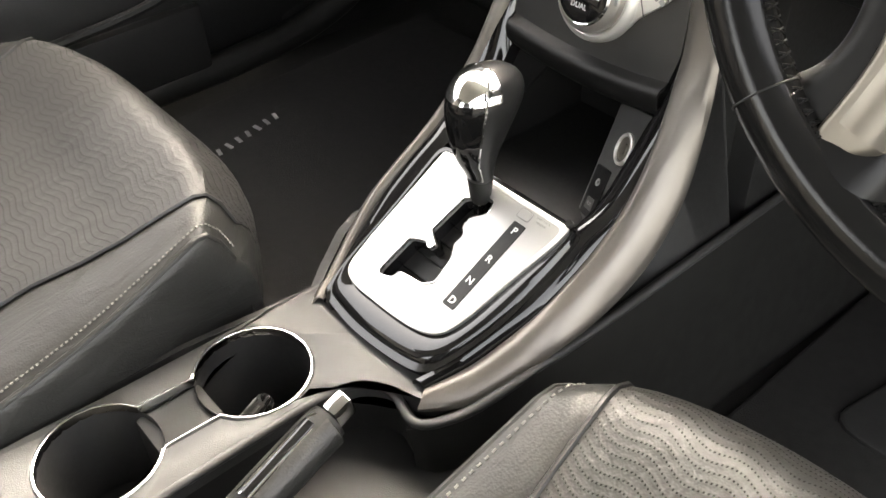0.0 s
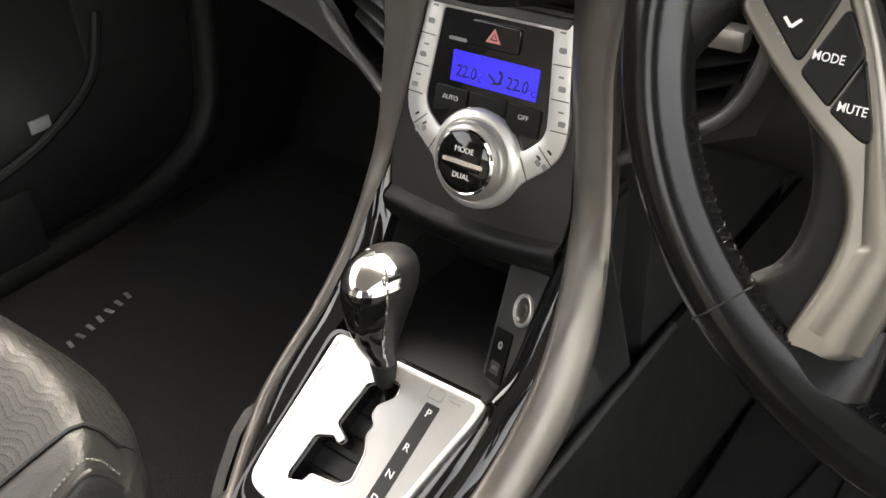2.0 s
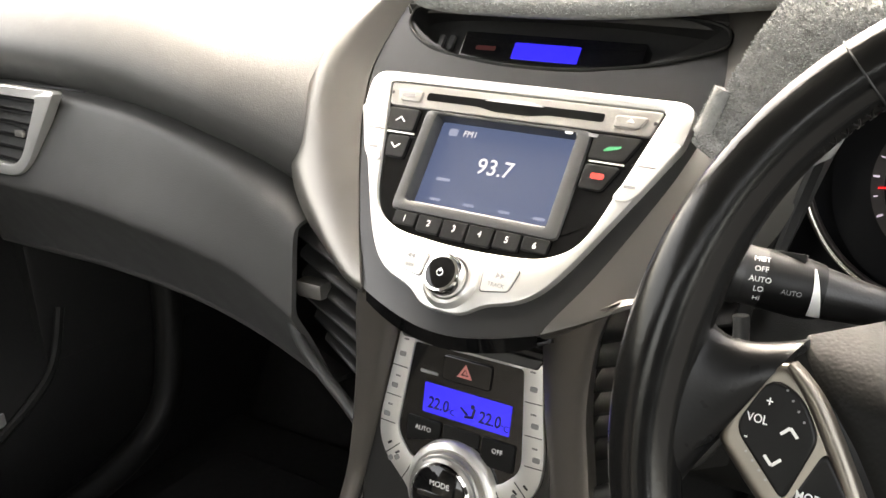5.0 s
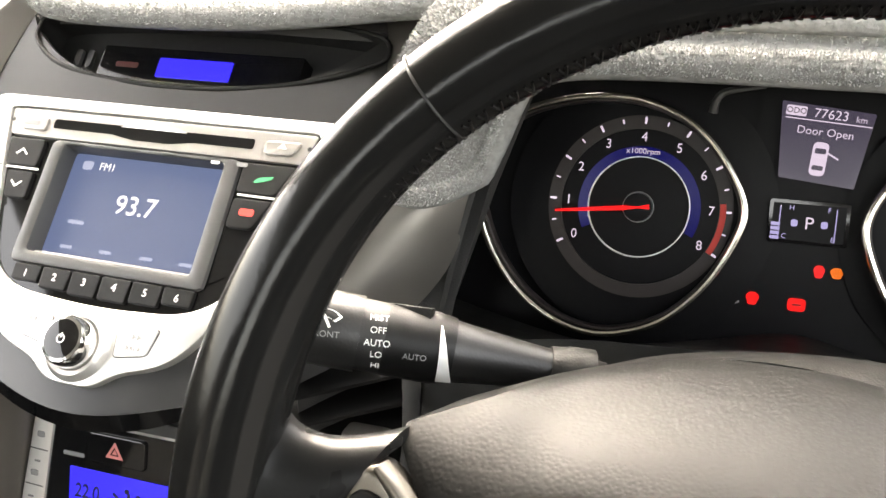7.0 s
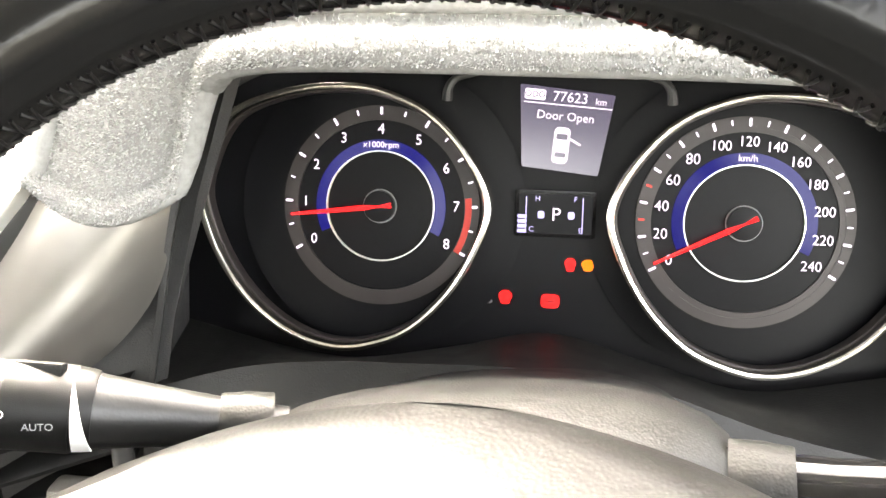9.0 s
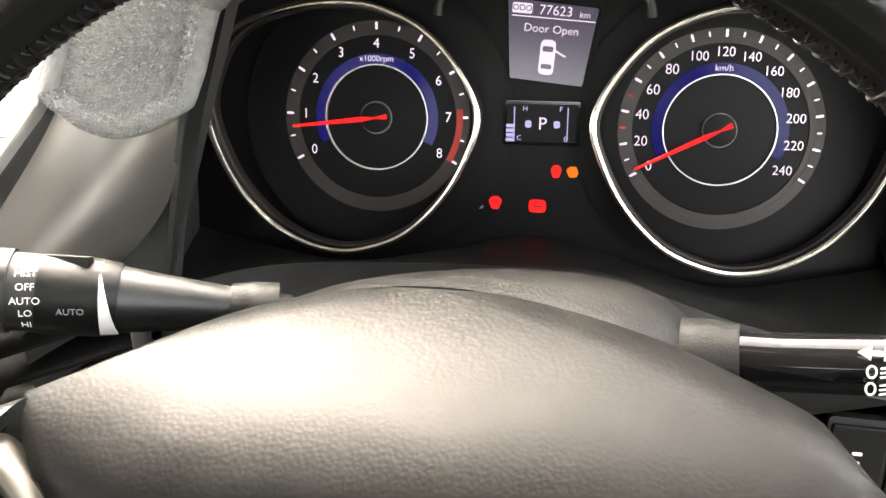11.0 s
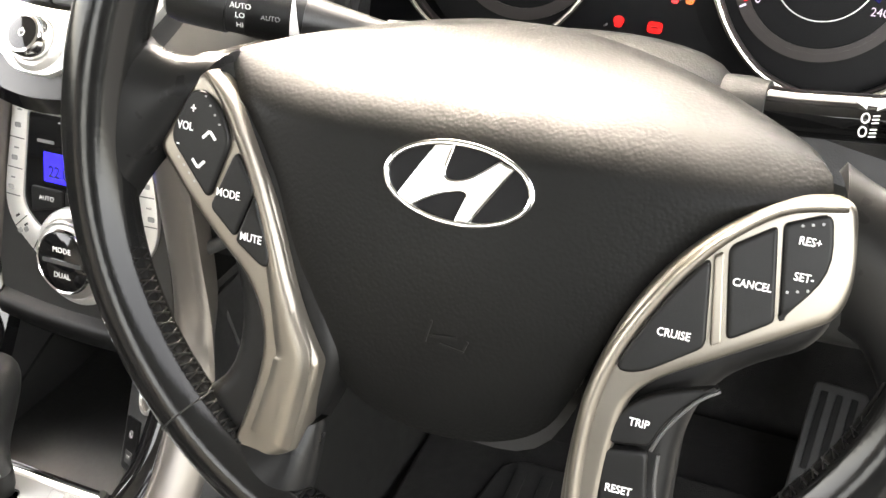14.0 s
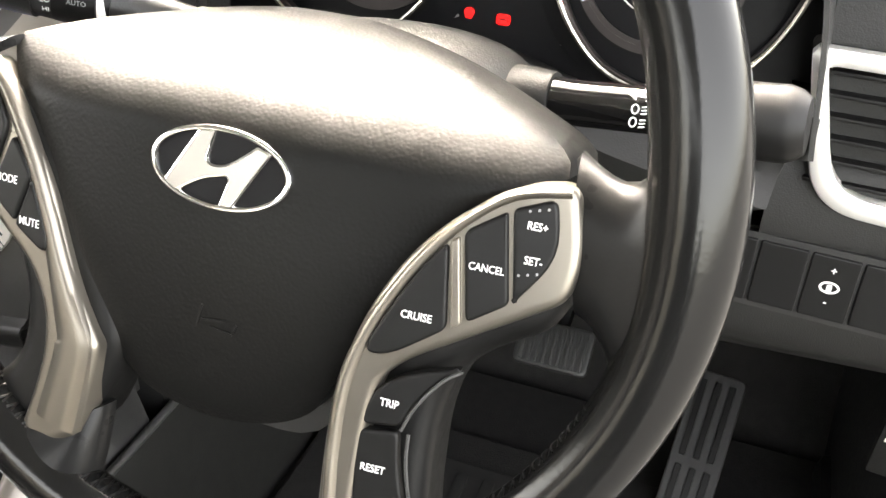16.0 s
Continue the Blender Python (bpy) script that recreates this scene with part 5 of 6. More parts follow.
for i in range(8):
    a = radians(5 + i * 17)
    part("dial_key", slab(rect(-4.6, -1.3, 4.6, 1.3, 0.5, 2), 0, 0.6), "greyprint", dial, at=pose(0.0285 * math.cos(a), -0.049 + 0.0285 * math.sin(a), 0.0158, 0, 0, 90 + math.degrees(a)))
part("dial_face", lathe([(24.8, 17), (24, 20), (22.5, 21), (0, 21.4)], 56, at=(0, -49)), "gloss", dial, "gloss black dial face")
part("dial_rim", lathe([(24.9, 17), (25.4, 19), (24.2, 21), (23.2, 20.5)], 56, at=(0, -49)), "chrome", dial, "chrome rim")
bar(dial, "chrome", 0, -49, 36, 3.6, 21.2, 0, "divider", 0.8)
words("MODE", 4.2, "white", dial, 0, -39.5, 21.5)
words("DUAL", 4.2, "white", dial, 0, -59.5, 21.5)

# ---- instrument cluster ----
GAM = plane((0.386, 0.3389, 0.665), 14.9)
ga = thing("instrument_cluster", GAM, "black instrument cluster with two chrome-ringed dials", "instrument cluster")
part("backing", slab(rect(-212, -104, 208, 78, 20), -14, -8), "dial", ga)
BZ = [(-196, 0), (-192, 22), (-182, 42), (-168, 53), (-143, 61), (-118, 64), (-93, 62), (-65, 50), (-44, 28), (-32, 2), (-38, -22), (-52, -47), (-73, -68), (-95, -78), (-116, -81), (-140, -75), (-164, -59), (-184, -33)]


def gauge(cx, cy, sgn, labels, start, step, unit, needle_a, minor):
    g = part("dial_face", lathe([(80, -2), (66, -1), (0, -1)], 64, at=(cx, cy)), "dial", ga)
    o = spline([Vector((p[0] if sgn < 0 else -p[0] - 5, p[1] - (0 if sgn < 0 else 1))) for p in BZ], 4, True)
    c = Vector((cx - 12 * (1 if sgn < 0 else -1), cy - 4))
    part("chrome_ring", ring([c + (p.to_2d() - c) * 1.0 for p in o], [c + (p.to_2d() - c) * 0.947 for p in o], 4, 18, 1.8, n=160), "dialmetal", ga, "pale gold satin dial ring")
    part("ring_step", ring([c + (p.to_2d() - c) * 0.95 for p in o], [c + (p.to_2d() - c) * 0.93 for p in o], 4, 12, 1.0, n=160), "dialring", ga)
    part("dial_wall", loft([[Vector((p.x, p.y, -6)) for p in o], [Vector((*(c + (p.to_2d() - c) * 0.94), 11)) for p in o]], cap=False), "black", ga)
    part("scale_band", ring(disc(55, 72, cx, cy), disc(47, 72, cx, cy), -1, 0.2, 0, n=72), "dialring", g)
    arc = [Vector((cx + r * math.cos(radians(q)), cy + r * math.sin(radians(q)))) for r, rg in ((36.5, range(-25, 206, 5)), (30.4, range(205, -26, -5))) for q in rg]
    part("blue_ring", slab(arc, -1, 0.0), "bluering", g)
    part("inner_ring", ring(disc(30.5, 72, cx, cy), disc(29.9, 72, cx, cy), -1, 1.2, 0, n=72), "silver", g)
    part("hub", lathe([(9, 0), (8.5, 4), (0, 5)], 32, at=(cx, cy)), "dial", g)
    part("hub_ring", ring(disc(9.4, 32, cx, cy), disc(8.9, 32, cx, cy), 0, 1, 0, n=32), "greyprint", g)
    n = len(labels)
    for i in range(n):
        a = radians(start - step * i)
        words(labels[i], 5.6 if len(labels[i]) < 3 else 5.2, "lit", g, cx + (42.5 if len(labels[i]) < 3 else 40) * math.cos(a), cy + 42 * math.sin(a), 0.4, squeeze=0.95)
    for i in range((n - 1) * minor + 1):
        a = radians(start - step * i / minor)
        big = i % minor == 0
        bar(g, "lit", cx + 52 * math.cos(a), cy + 52 * math.sin(a), 4.2 if big else 2.8, 1.4 if big else 0.9, 0.4, math.degrees(a), "tick")
    words(unit, 3.4, "lit", g, cx, cy + 33.5, 0.4)
    a = radians(needle_a)
    part("needle", loft([[(-7, -1.7, 3), (-7, 1.7, 3), (-7, 0, 4.5)], [(50, -0.7, 3), (50, 0.7, 3), (50, 0, 3.6)]]), "needle", g, "red needle", at=pose(cx * 0.001, cy * 0.001, 0.001, 0, 0, needle_a))
    return g


tach = gauge(-95.5, -2, -1, [str(i) for i in range(9)], 208, 29.5, "x1000rpm", 187, 2)
band = [Vector((-95.5 + r * math.cos(radians(a)), -2 + r * math.sin(radians(a)))) for r, rng in ((51, range(-29, 8, 3)), (47.5, range(7, -30, -3))) for a in rng]
part("red_zone", slab(band, 0.3, 0.8), "redmark", tach, "red line zone")
speedo = gauge(97.5, -3.5, 1, [str(i * 20) for i in range(13)], 210, 20, "km/h", 207, 2)
for q in (180, 160):
    bar(speedo, "redmark", 97.5 + 52 * math.cos(radians(q)), -3.5 + 52 * math.sin(radians(q)), 3.4, 1.2, 0.5, q, "speed_mark")
part("lower_arc", ring(disc(55, 60, 97.5, -3.5), disc(50, 60, 97.5, -3.5), -0.5, 0.6, 0, n=60), "dialring", ga)
info = part("info_screen", slab(rounded([(-25, 43.5), (25, 42), (21, -0.5), (-19.5, 0.5)], 1, 2), -2, 2), "info", ga, "dim violet information display", at=pose(0.001, 0.0205, 0, 0, 0, -4.5))
words("77623", 5.2, "lit", info, 2, 38.5, 2.2)
words("km", 3.4, "lit", info, 18, 37.7, 2.2)
part("odo_box", slab(rect(-22, 36, -11, 41.5, 1), 2.0, 2.4), "lit", info)
words("ODO", 3.2, "black", info, -16.5, 38.7, 2.6)
bar(info, "lit", 1, 34.5, 46, 0.6, 2.1)
words("Door Open", 4.4, "lit", info, 0.5, 28.5, 2.2)
part("car_mark", slab(rect(-4.2, 4, 4.2, 23, 3, 4), 2, 2.4), "lit", info)
bar(info, "info", 0, 18, 6, 3, 2.35)
bar(info, "info", 0, 8.5, 6, 2.6, 2.35)
bar(info, "lit", 7, 16, 7, 1.0, 2.1, -25)
gd = part("gear_display", slab(rect(-21, -15, 22, 10, 2), -2, 1.5), "gloss", ga)
part("gear_window", slab(rect(-19, -13, 20, 8, 1), 1.4, 1.8), "dial", gd)
words("P", 7, "lit", gd, 1, -3, 1.9)
for tx, x, y in (("H", -9, 5.5), ("C", -12, -11), ("F", 11, 5.5), ("E", 14, -11)):
    words(tx, 2.8, "dimlit", gd, x, y, 1.9)
for i in range(4):
    bar(gd, "dimlit", -17, -12 + 2.6 * i, 5, 2.0, 1.9)
for x in (-7, 9):
    bar(gd, "dimlit", x, -3, 3.6, 4, 1.9)
for sx in (-1, 1):
    bar(gd, "dimlit", sx * 15, -3, 0.6, 19, 1.9)
for x, y, w, h, m in ((-25, -49.5, 5.5, 7.5, "redlamp"), (-0.5, -50.5, 10, 7.5, "redlamp"), (9.5, -30, 4.6, 7.2, "redlamp"), (19, -30, 5.4, 6.2, "amberlamp")):
    b = bar(ga, m, x, y, w, h, -4, name="warning_lamp", thick=1.0)
    if w < 6:
        bar(ga, m, x, y + h * 0.1, w * 1.3, h * 0.5, -4, name="warning_lamp", thick=0.9)
    else:
        bar(ga, "black", x, y, 5, 0.8, -3.0)
bar(ga, "greyprint", -35, -53, 6, 2, -4, 20)
part("middle_panel", slab(rounded([(-32, 74), (32, 74), (26, 3), (42, -62), (-44, -62), (-32, 3)], 4, 4), -12, -4), "dial", ga)
for sg in (-1, 1):
    part("dial_casing", tube(spline([(sg * 30, 72, 15), (sg * 43, 69.5, 18), (sg * 52, 67, 19), (sg * 56, 62, 19), (sg * 57, 56, 17)], 5), lambda k: 1.2 + 1.6 * k, 8), "panel", ga, "satin edge of the dial casing")
# cowl round the cluster
cow_in = spline([(-206, -72, 4), (-204, 0, 5), (-192, 45, 6), (-160, 68, 8), (-110, 75, 8), (0, 78, 8), (110, 75, 8), (158, 68, 8), (190, 45, 6), (200, 0, 5), (204, -72, 4)], 6)
cow_out = spline([(-197, -96, 66), (-174, -8, 88), (-150, 56, 108), (-130, 68, 120), (-100, 66, 134), (0, 67, 138), (100, 66, 134), (135, 66, 122), (165, 48, 108), (190, -8, 88), (204, -96, 66)], 6)
part("cowl", sheet([[a.lerp(b, k) + Vector((0, 2 * math.sin(3.14 * k), 0)) for a, b in zip(cow_in, cow_out)] for k in (0, 0.25, 0.5, 0.75, 1)], -3), "console", ga, "dark grained cowl round the dials")
part("cowl_floor", sheet([spline([(-206, -74, 2), (-150, -86, 4), (-106, -90, 4), (-50, -80, 4), (0, -70, 2), (52, -82, 4), (105, -94, 4), (160, -84, 4), (204, -74, 2)], 5), spline([(-197, -97, 66), (-150, -82, 72), (-106, -75, 75), (-50, -72, 77), (0, -71, 78), (52, -78, 76), (105, -95, 70), (160, -106, 64), (190, -112, 58)], 5), spline([(-197, -112, 72), (-150, -102, 80), (-106, -96, 84), (-50, -94, 86), (0, -93, 87), (52, -99, 84), (105, -112, 78), (160, -122, 72), (188, -126, 66)], 5), spline([(-200, -150, 70), (-150, -150, 66), (-106, -150, 60), (-50, -150, 60), (0, -150, 60), (52, -150, 60), (95, -150, 60), (110, -150, 56), (120, -148, 50)], 5)], -3), "dark", ga, "dark plastic below the dials")

# ---- steering column ----
HUB = plane((0.3735, -0.0016, 0.660), 21.5)
col = thing("steering_column", HUB, "dark plastic steering column shroud with two stalks", "steering column")
secs = []
for z, w, hi, lo in ((-86, 66, 52, -66), (-90, 76, 62, -76), (-104, 84, 69, -82), (-130, 88, 71, -86), (-170, 86, 66, -86), (-260, 84, 58, -84)):
    o = rounded([(-w, lo, 40), (w, lo, 40), (w, hi - 16, 30), (w * 0.45, hi - 3, 40), (-w * 0.45, hi - 10, 40), (-w, hi - 30, 30)], 30, 5)
    secs.append([Vector((p.x, p.y, z)) for p in o])
part("shroud", loft(secs), "dark", col, "dark grained column shroud")
part("shaft", lathe([(24, -200), (24, -30)], 24), "black", col)


def stalk(s):
    a, b = Vector((-76, 46, -117)), Vector((-175, 55, -76))
    if s > 0:
        a, b = Vector((84, 40, -112)), Vector((200, 49, -92))
    d = b - a
    at = lambda k: a + d * k
    st = part("stalk", tube([at(k) for k in np.linspace(-0.1, 0.55, 14)], (lambda k: 6.8 + 6.7 * k ** 1.4) if s < 0 else (lambda k: 12.5 - 2.5 * min(1, k * 2.2)), 20), "knob" if s < 0 else "gloss", col, "black control stalk")
    part("boot", tube([at(k) for k in (-0.05, 0.04, 0.05, 0.07, 0.10, 0.11)], lambda k: (11.0 if s < 0 else 14.5) - 2 * k, 24), "dark", st, "ribbed dark boot")
    if s < 0:
        axis = Matrix.Rotation(math.atan2(d.z, -d.x), 4, "Y")
        rows = []
        for q in np.linspace(-0.95, 0.75, 12):  # wedge mark, wide below and narrow above
            w = 5.5 * (0.75 - q) / 1.7 + 0.6
            rows.append([at(0.53) + axis @ Vector((e, 14.2 * math.sin(q), 14.2 * math.cos(q))) for e in (0.5, 0.5 + w * 0.5, 0.5 + w)])
        part("wedge_mark", sheet(rows, 0.4), "white", st, "white wedge mark")
        part("stem_collar", tube([at(k) for k in (0.47, 0.49, 0.535)], lambda k: 13.0 + k, 24), "button", st)
    part("sleeve", tube([at(k) for k in (0.53, 0.70, 0.72)], 14.2, 24), "button", st, "ribbed black sleeve")
    if s < 0:
        part("grip_ribs", block(-8, -2, -2, 8, 2, 2, 0.5), "dark", st, at=Matrix.Translation((at(0.61) + Vector((0, 13, 4))) * 0.001))
        part("band", tube([at(k) for k in (0.72, 0.73, 0.80, 0.81)], 14.0, 24), "black", st)
        part("tip", tube([at(k) for k in (0.81, 0.84, 1.02, 1.07, 1.09)], lambda k: 15 if k < 0.6 else 15 - 12 * (k - 0.6) ** 1.2, 24), "knob", st, "satin black stalk tip")

        def mark(k, y, tx, size, m="white"):
            tilt = Matrix.Rotation(math.atan2(d.z, -d.x), 4, "Y")
            p = at(k) + tilt @ Vector((0, y, math.sqrt(max(1, 15.3 ** 2 - y * y)) + 0.2))
            w = words(tx, size, m, st, 0, 0, 0)
            w.matrix_basis = Matrix.Translation(p * 0.001) @ tilt @ Matrix.Rotation(math.asin(max(-1, min(1, -y / 15.3))), 4, "X")
            return w
        for tx, y in (("MIST", 8.5), ("OFF", 4.0), ("AUTO", -0.8), ("LO", -5.2), ("HI", -9.5)):
            mark(0.745, y, tx, 2.5)
        mark(0.61, -3.5, "AUTO", 2.3, "greyprint")
        mark(0.93, -1.0, "FRONT", 2.4, "greyprint")
        tilt = Matrix.Rotation(math.atan2(d.z, -d.x), 4, "Y")
        fan = [Vector((r * math.cos(radians(q)), r * math.sin(radians(q)) - 4)) for r, rg in ((8, range(40, 141, 10)), (4.6, range(140, 39, -10))) for q in rg]
        fm = Matrix.Translation((at(0.93) + tilt @ Vector((0, 4.6, 14.7))) * 0.001) @ tilt @ Matrix.Rotation(-0.3, 4, "X")
        fan_in = [Vector((p.x * 0.8, (p.y + 4) * 0.86 + 0.9 - 4)) for p in fan]
        part("wiper_mark", ring(fan, fan_in, 0, 0.25, 0, n=60), "white", st, at=fm)
        part("wiper_blade", slab(rect(-0.5, -3.5, 0.5, 3.2, 0.2, 2), 0, 0.3), "white", st, at=fm @ Matrix.Rotation(0.5, 4, "Z"))
    else:
        part("tip", tube([at(k) for k in (0.76, 0.775, 0.80, 0.93, 0.97, 1.0)], lambda k: 15.5 if k < 0.7 else 15.5 - 14 * (k - 0.7), 24, flat=0.95), "button", st, "rounded dark stalk tip")
        c0 = at(0.44)
        for dx in (-3.2, 3.2):
            part("arrow_mark", slab([Vector((dx * 1.9, 0)), Vector((dx * 0.6, 2.3)), Vector((dx * 0.6, -2.3))][::1 if dx > 0 else -1], 0, 0.3), "white", st, at=Matrix.Translation((c0 + Vector((0, 6, 10.6))) * 0.001))
        bar(st, "white", c0.x, c0.y + 6, 4, 1.6, c0.z + 10.6)
        for y in (0.2, -5.2):
            part("lamp_mark", ring(disc(1.7, 20, 0, 0, 2.2), disc(1.1, 20, 0, 0, 1.6), 0, 0.3, 0, n=20), "white", st, at=Matrix.Translation((c0 + Vector((-1.6, y, 11.4))) * 0.001))
            for q in (-1.4, 0, 1.4):
                bar(st, "white", c0.x + 2.2, c0.y + y + q, 2.6, 0.6, c0.z + 11.4, 12)


stalk(-1)
stalk(1)

# ---- steering wheel ----
sw_ = thing("steering_wheel", HUB, "black leather steering wheel with champagne spokes and thumb keys", "steering wheel")
RR, RT = 167.5, 14.0
rimrows = []
for i in range(144):
    a = 2 * math.pi * i / 144
    deg = (math.degrees(a) + 360) % 360
    deg = deg - 360 if deg > 270 else deg
    grip = max(math.exp(-((deg - 10) / 20) ** 2), math.exp(-((deg - 170) / 20) ** 2))
    rt = RT * (1 + 0.16 * grip)
    row = []
    for j in range(20):
        b = 2 * math.pi * j / 20
        r = RR + rt * math.cos(b) - 2.5 * grip
        row.append(Vector((r * math.cos(a), r * math.sin(a), -3 + rt * 0.96 * math.sin(b))))
    rimrows.append(row)
rimrows.append(rimrows[0])
RIMM = HUB.inverted() @ plane((0.3767, 0.0004, 0.6631), 19.1)  # the rim leans a little less than the hub
part("rim", loft(rimrows, cap=False), "wheel", sw_, "worn black leather rim", at=RIMM)
for a in (50, 130, 228, 312):
    a = radians(a)
    part("rim_seam", tube([Vector(((RR + (RT + 0.4) * math.cos(b)) * math.cos(a), (RR + (RT + 0.4) * math.cos(b)) * math.sin(a), -3 + (RT + 0.4) * 0.96 * math.sin(b))) for b in np.linspace(0, 6.2, 22)], 0.45, 5), "black", sw_, at=RIMM)
# lacing: low crossed threads along the inner side
stitch = bmesh.new()
for i in range(196):
    a = 2 * math.pi * i / 196
    for sg in (1, -1):
        pts = []
        for q, b in enumerate(np.linspace(0.87, 1.09, 5) * math.pi):
            r = RR + (RT - 0.1) * math.cos(b)
            da = sg * 0.016 * (q / 4 - 0.5)
            pts.append(Vector((r * math.cos(a + da), r * math.sin(a + da), -3 + (RT + 0.15) * 0.96 * math.sin(b))))
        tube(pts, 0.55, 5, bm=stitch, caps=False)
tagged(part("stitching", stitch, "button", sw_, "fine black lacing along the inner rim", at=RIMM), kind="stuff")


def puff(outline, top, edge, n=10, cx=None):
    """A cushioned cover over an outline: full in the middle, falling to its edge."""
    bm = bmesh.new()
    O = resample(outline, 120)
    c = Vector(cx) if cx else sum(O, Vector((0, 0))) / len(O)
    rows = []
    for k in range(n + 1):
        f = k / n
        rows.append([Vector((*(c + (p - c) * f), top((c + (p - c) * f), f))) for p in O])
    return loft([[Vector((*p, edge)) for p in O]] + rows[::-1][:-1] + [[Vector((*(c + (p - c) * 0.02), top(c, 0))) for p in O]], bm)


AB = rounded([(-115, 33.5, 4), (-60, 57, 40), (0, 66, 60), (62, 54, 40), (100, 38, 20), (119, 29, 6), (126, 20, 5), (92, 3, 20), (66, -30, 25), (55, -66, 20), (42, -94, 20), (4, -106, 40), (-32, -101, 20), (-47, -86, 12), (-58, -68, 20), (-67, -46, 25), (-76, -24, 25), (-88, -3, 20), (-101, 15, 12)], 20, 5)


def ab_top(p, f):
    up = max(0.0, p.y - 11) / 49
    dn = max(0.0, -20 - p.y) / 86
    up *= 1 - 0.25 * min(1.0, max(0.0, (-p.x - 70) / 40))  # the corner beside the thumb keys lies shallower
    return -4 - 72 * up ** 1.7 - 12 * dn ** 2 - 7 * (p.x / 120) ** 2 - 3 * f ** 10


part("airbag_cover", puff(AB, ab_top, -86, 22, cx=(2, -18)), "airbag", sw_, "grained black airbag cover")
part("hub_back", slab(rounded([(-100, 20), (100, 20), (60, -60), (40, -112), (-40, -112), (-60, -60)], 20, 4), -60, -40), "black", sw_)
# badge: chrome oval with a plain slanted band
BG = Matrix.Translation((0, 0.001, 0))
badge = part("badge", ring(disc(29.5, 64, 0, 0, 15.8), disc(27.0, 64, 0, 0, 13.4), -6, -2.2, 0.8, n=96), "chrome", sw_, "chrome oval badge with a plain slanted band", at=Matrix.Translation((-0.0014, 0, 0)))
part("badge_field", slab(disc(27.6, 64, 0, 0, 13.9), -6, -4.0), "dial", badge)
band_o = rounded([(-24, -9.5, 1), (-17.5, -12, 1), (-7, -5, 8), (4.5, -2.3, 3), (0.5, -14.4, 1), (6.5, -14.2, 1), (21, 9, 1), (14.5, 11, 1), (2.5, 1.4, 8), (-5.5, 1.4, 3), (-2.5, 14.4, 1), (-10, 13.6, 1)], 2, 5)
part("badge_band", slab(band_o, -5.5, -2.5, 0.8), "chrome", badge)
band_i = []
for i, p in enumerate(band_o):
    t = band_o[(i + 1) % len(band_o)] - band_o[i - 1]
    band_i.append(p - Vector((t.y, -t.x)).normalized() * 1.15)
part("band_face", slab(band_i, -3.0, -2.3), "grey_metal", badge, "satin face of the band")
for hx, hy, hl, ht in ((-5, -58, 9, 80), (1, -59, 11, 8), (5, -62.5, 10, -6), (10.5, -60.5, 4, 70)):  # embossed horn mark
    bar(sw_, "airbag", hx, hy, hl, 0.9, -5.9 - 0.022 * (-hy - 55), ht, "horn_mark", 0.5)

# spokes
def spoke(name, pts, z0, z1, bev, mat, label, r=10):
    return part(name, slab(rounded(pts, r, 5), z0, z1, bev, seg=4), mat, sw_, label)


def thumb_rest(top, bot, fall=21, name="thumb_rest"):
    """Leather saddle from the rim to the spoke, rolled over at both edges."""
    T, B = resample(spline([(*p, 0) for p in top], 6), 17, False), resample(spline([(*p, 0) for p in bot], 6), 17, False)
    rows = []
    for i, (t, b) in enumerate(zip(T, B)):
        k = i / 16
        z = 9.8 - fall * k ** 1.3
        mid, half = (t + b) / 2, (t - b) / 2
        row = []
        for q in np.linspace(-1.9, 1.9, 23):
            c = math.sin(max(-1.5708, min(1.5708, q)))
            drop = (1 - math.cos(max(-1.9, min(1.9, q)))) * (13 - 3 * k) * abs(c) ** 2.2 + (7 * k ** 3 if c > 0 else 0) * c * c
            p = mid + half * c
            p = p.lerp(p.normalized() * 167.5, (1 - k) ** 2)
            row.append(p + Vector((0, 0, z - drop)))
        rows.append(row)
    return part(name, sheet(rows, 4 if top[0][0] < 0 else -4), "rest", sw_, "worn leather thumb rest" if name == "thumb_rest" else "leather wrap at the foot of the spoke", at=RIMM)


thumb_rest([(-157, 62), (-151, 46), (-147.5, 34), (-142, 26), (-134, 23.5), (-126, 24.8), (-114, 29)], [(-155, -66), (-151, -50), (-147, -36), (-144, -27), (-141, -20), (-137, -12)], 16)
thumb_rest([(157, 62), (152, 45), (148.5, 32), (144, 21), (138, 18), (131, 20.5), (123, 25)], [(155, -70), (150, -58), (145.5, -46), (142, -38), (138, -32.5), (135, -31), (132, -30)], 15)
thumb_rest([(-113, -124), (-106, -126), (-99, -130), (-92, -134)], [(-54, -157), (-51, -145), (-50, -132), (-52, -115)], 12, "spoke_wrap")
spoke("spoke_back", [(-134, -8), (-118, -27), (-108, -34, 10), (-98, -50, 20), (-91, -70, 20), (-91, -90, 20), (-97, -104, 14), (-112, -116, 10), (-118, -130), (-100, -152), (-86, -146), (-56, -122), (-40, -80), (-60, -20), (-100, 20)], -36, -9, 9, "button", "dark spoke backing")
spoke("spoke_back", [(134, -22), (128, -34, 6), (106, -47, 20), (96, -62, 20), (93, -80, 10), (94, -110), (100, -150), (62, -158), (56, -110), (54, -50), (76, -6), (120, 20)][::-1], -36, -10, 8, "button", "dark spoke backing")
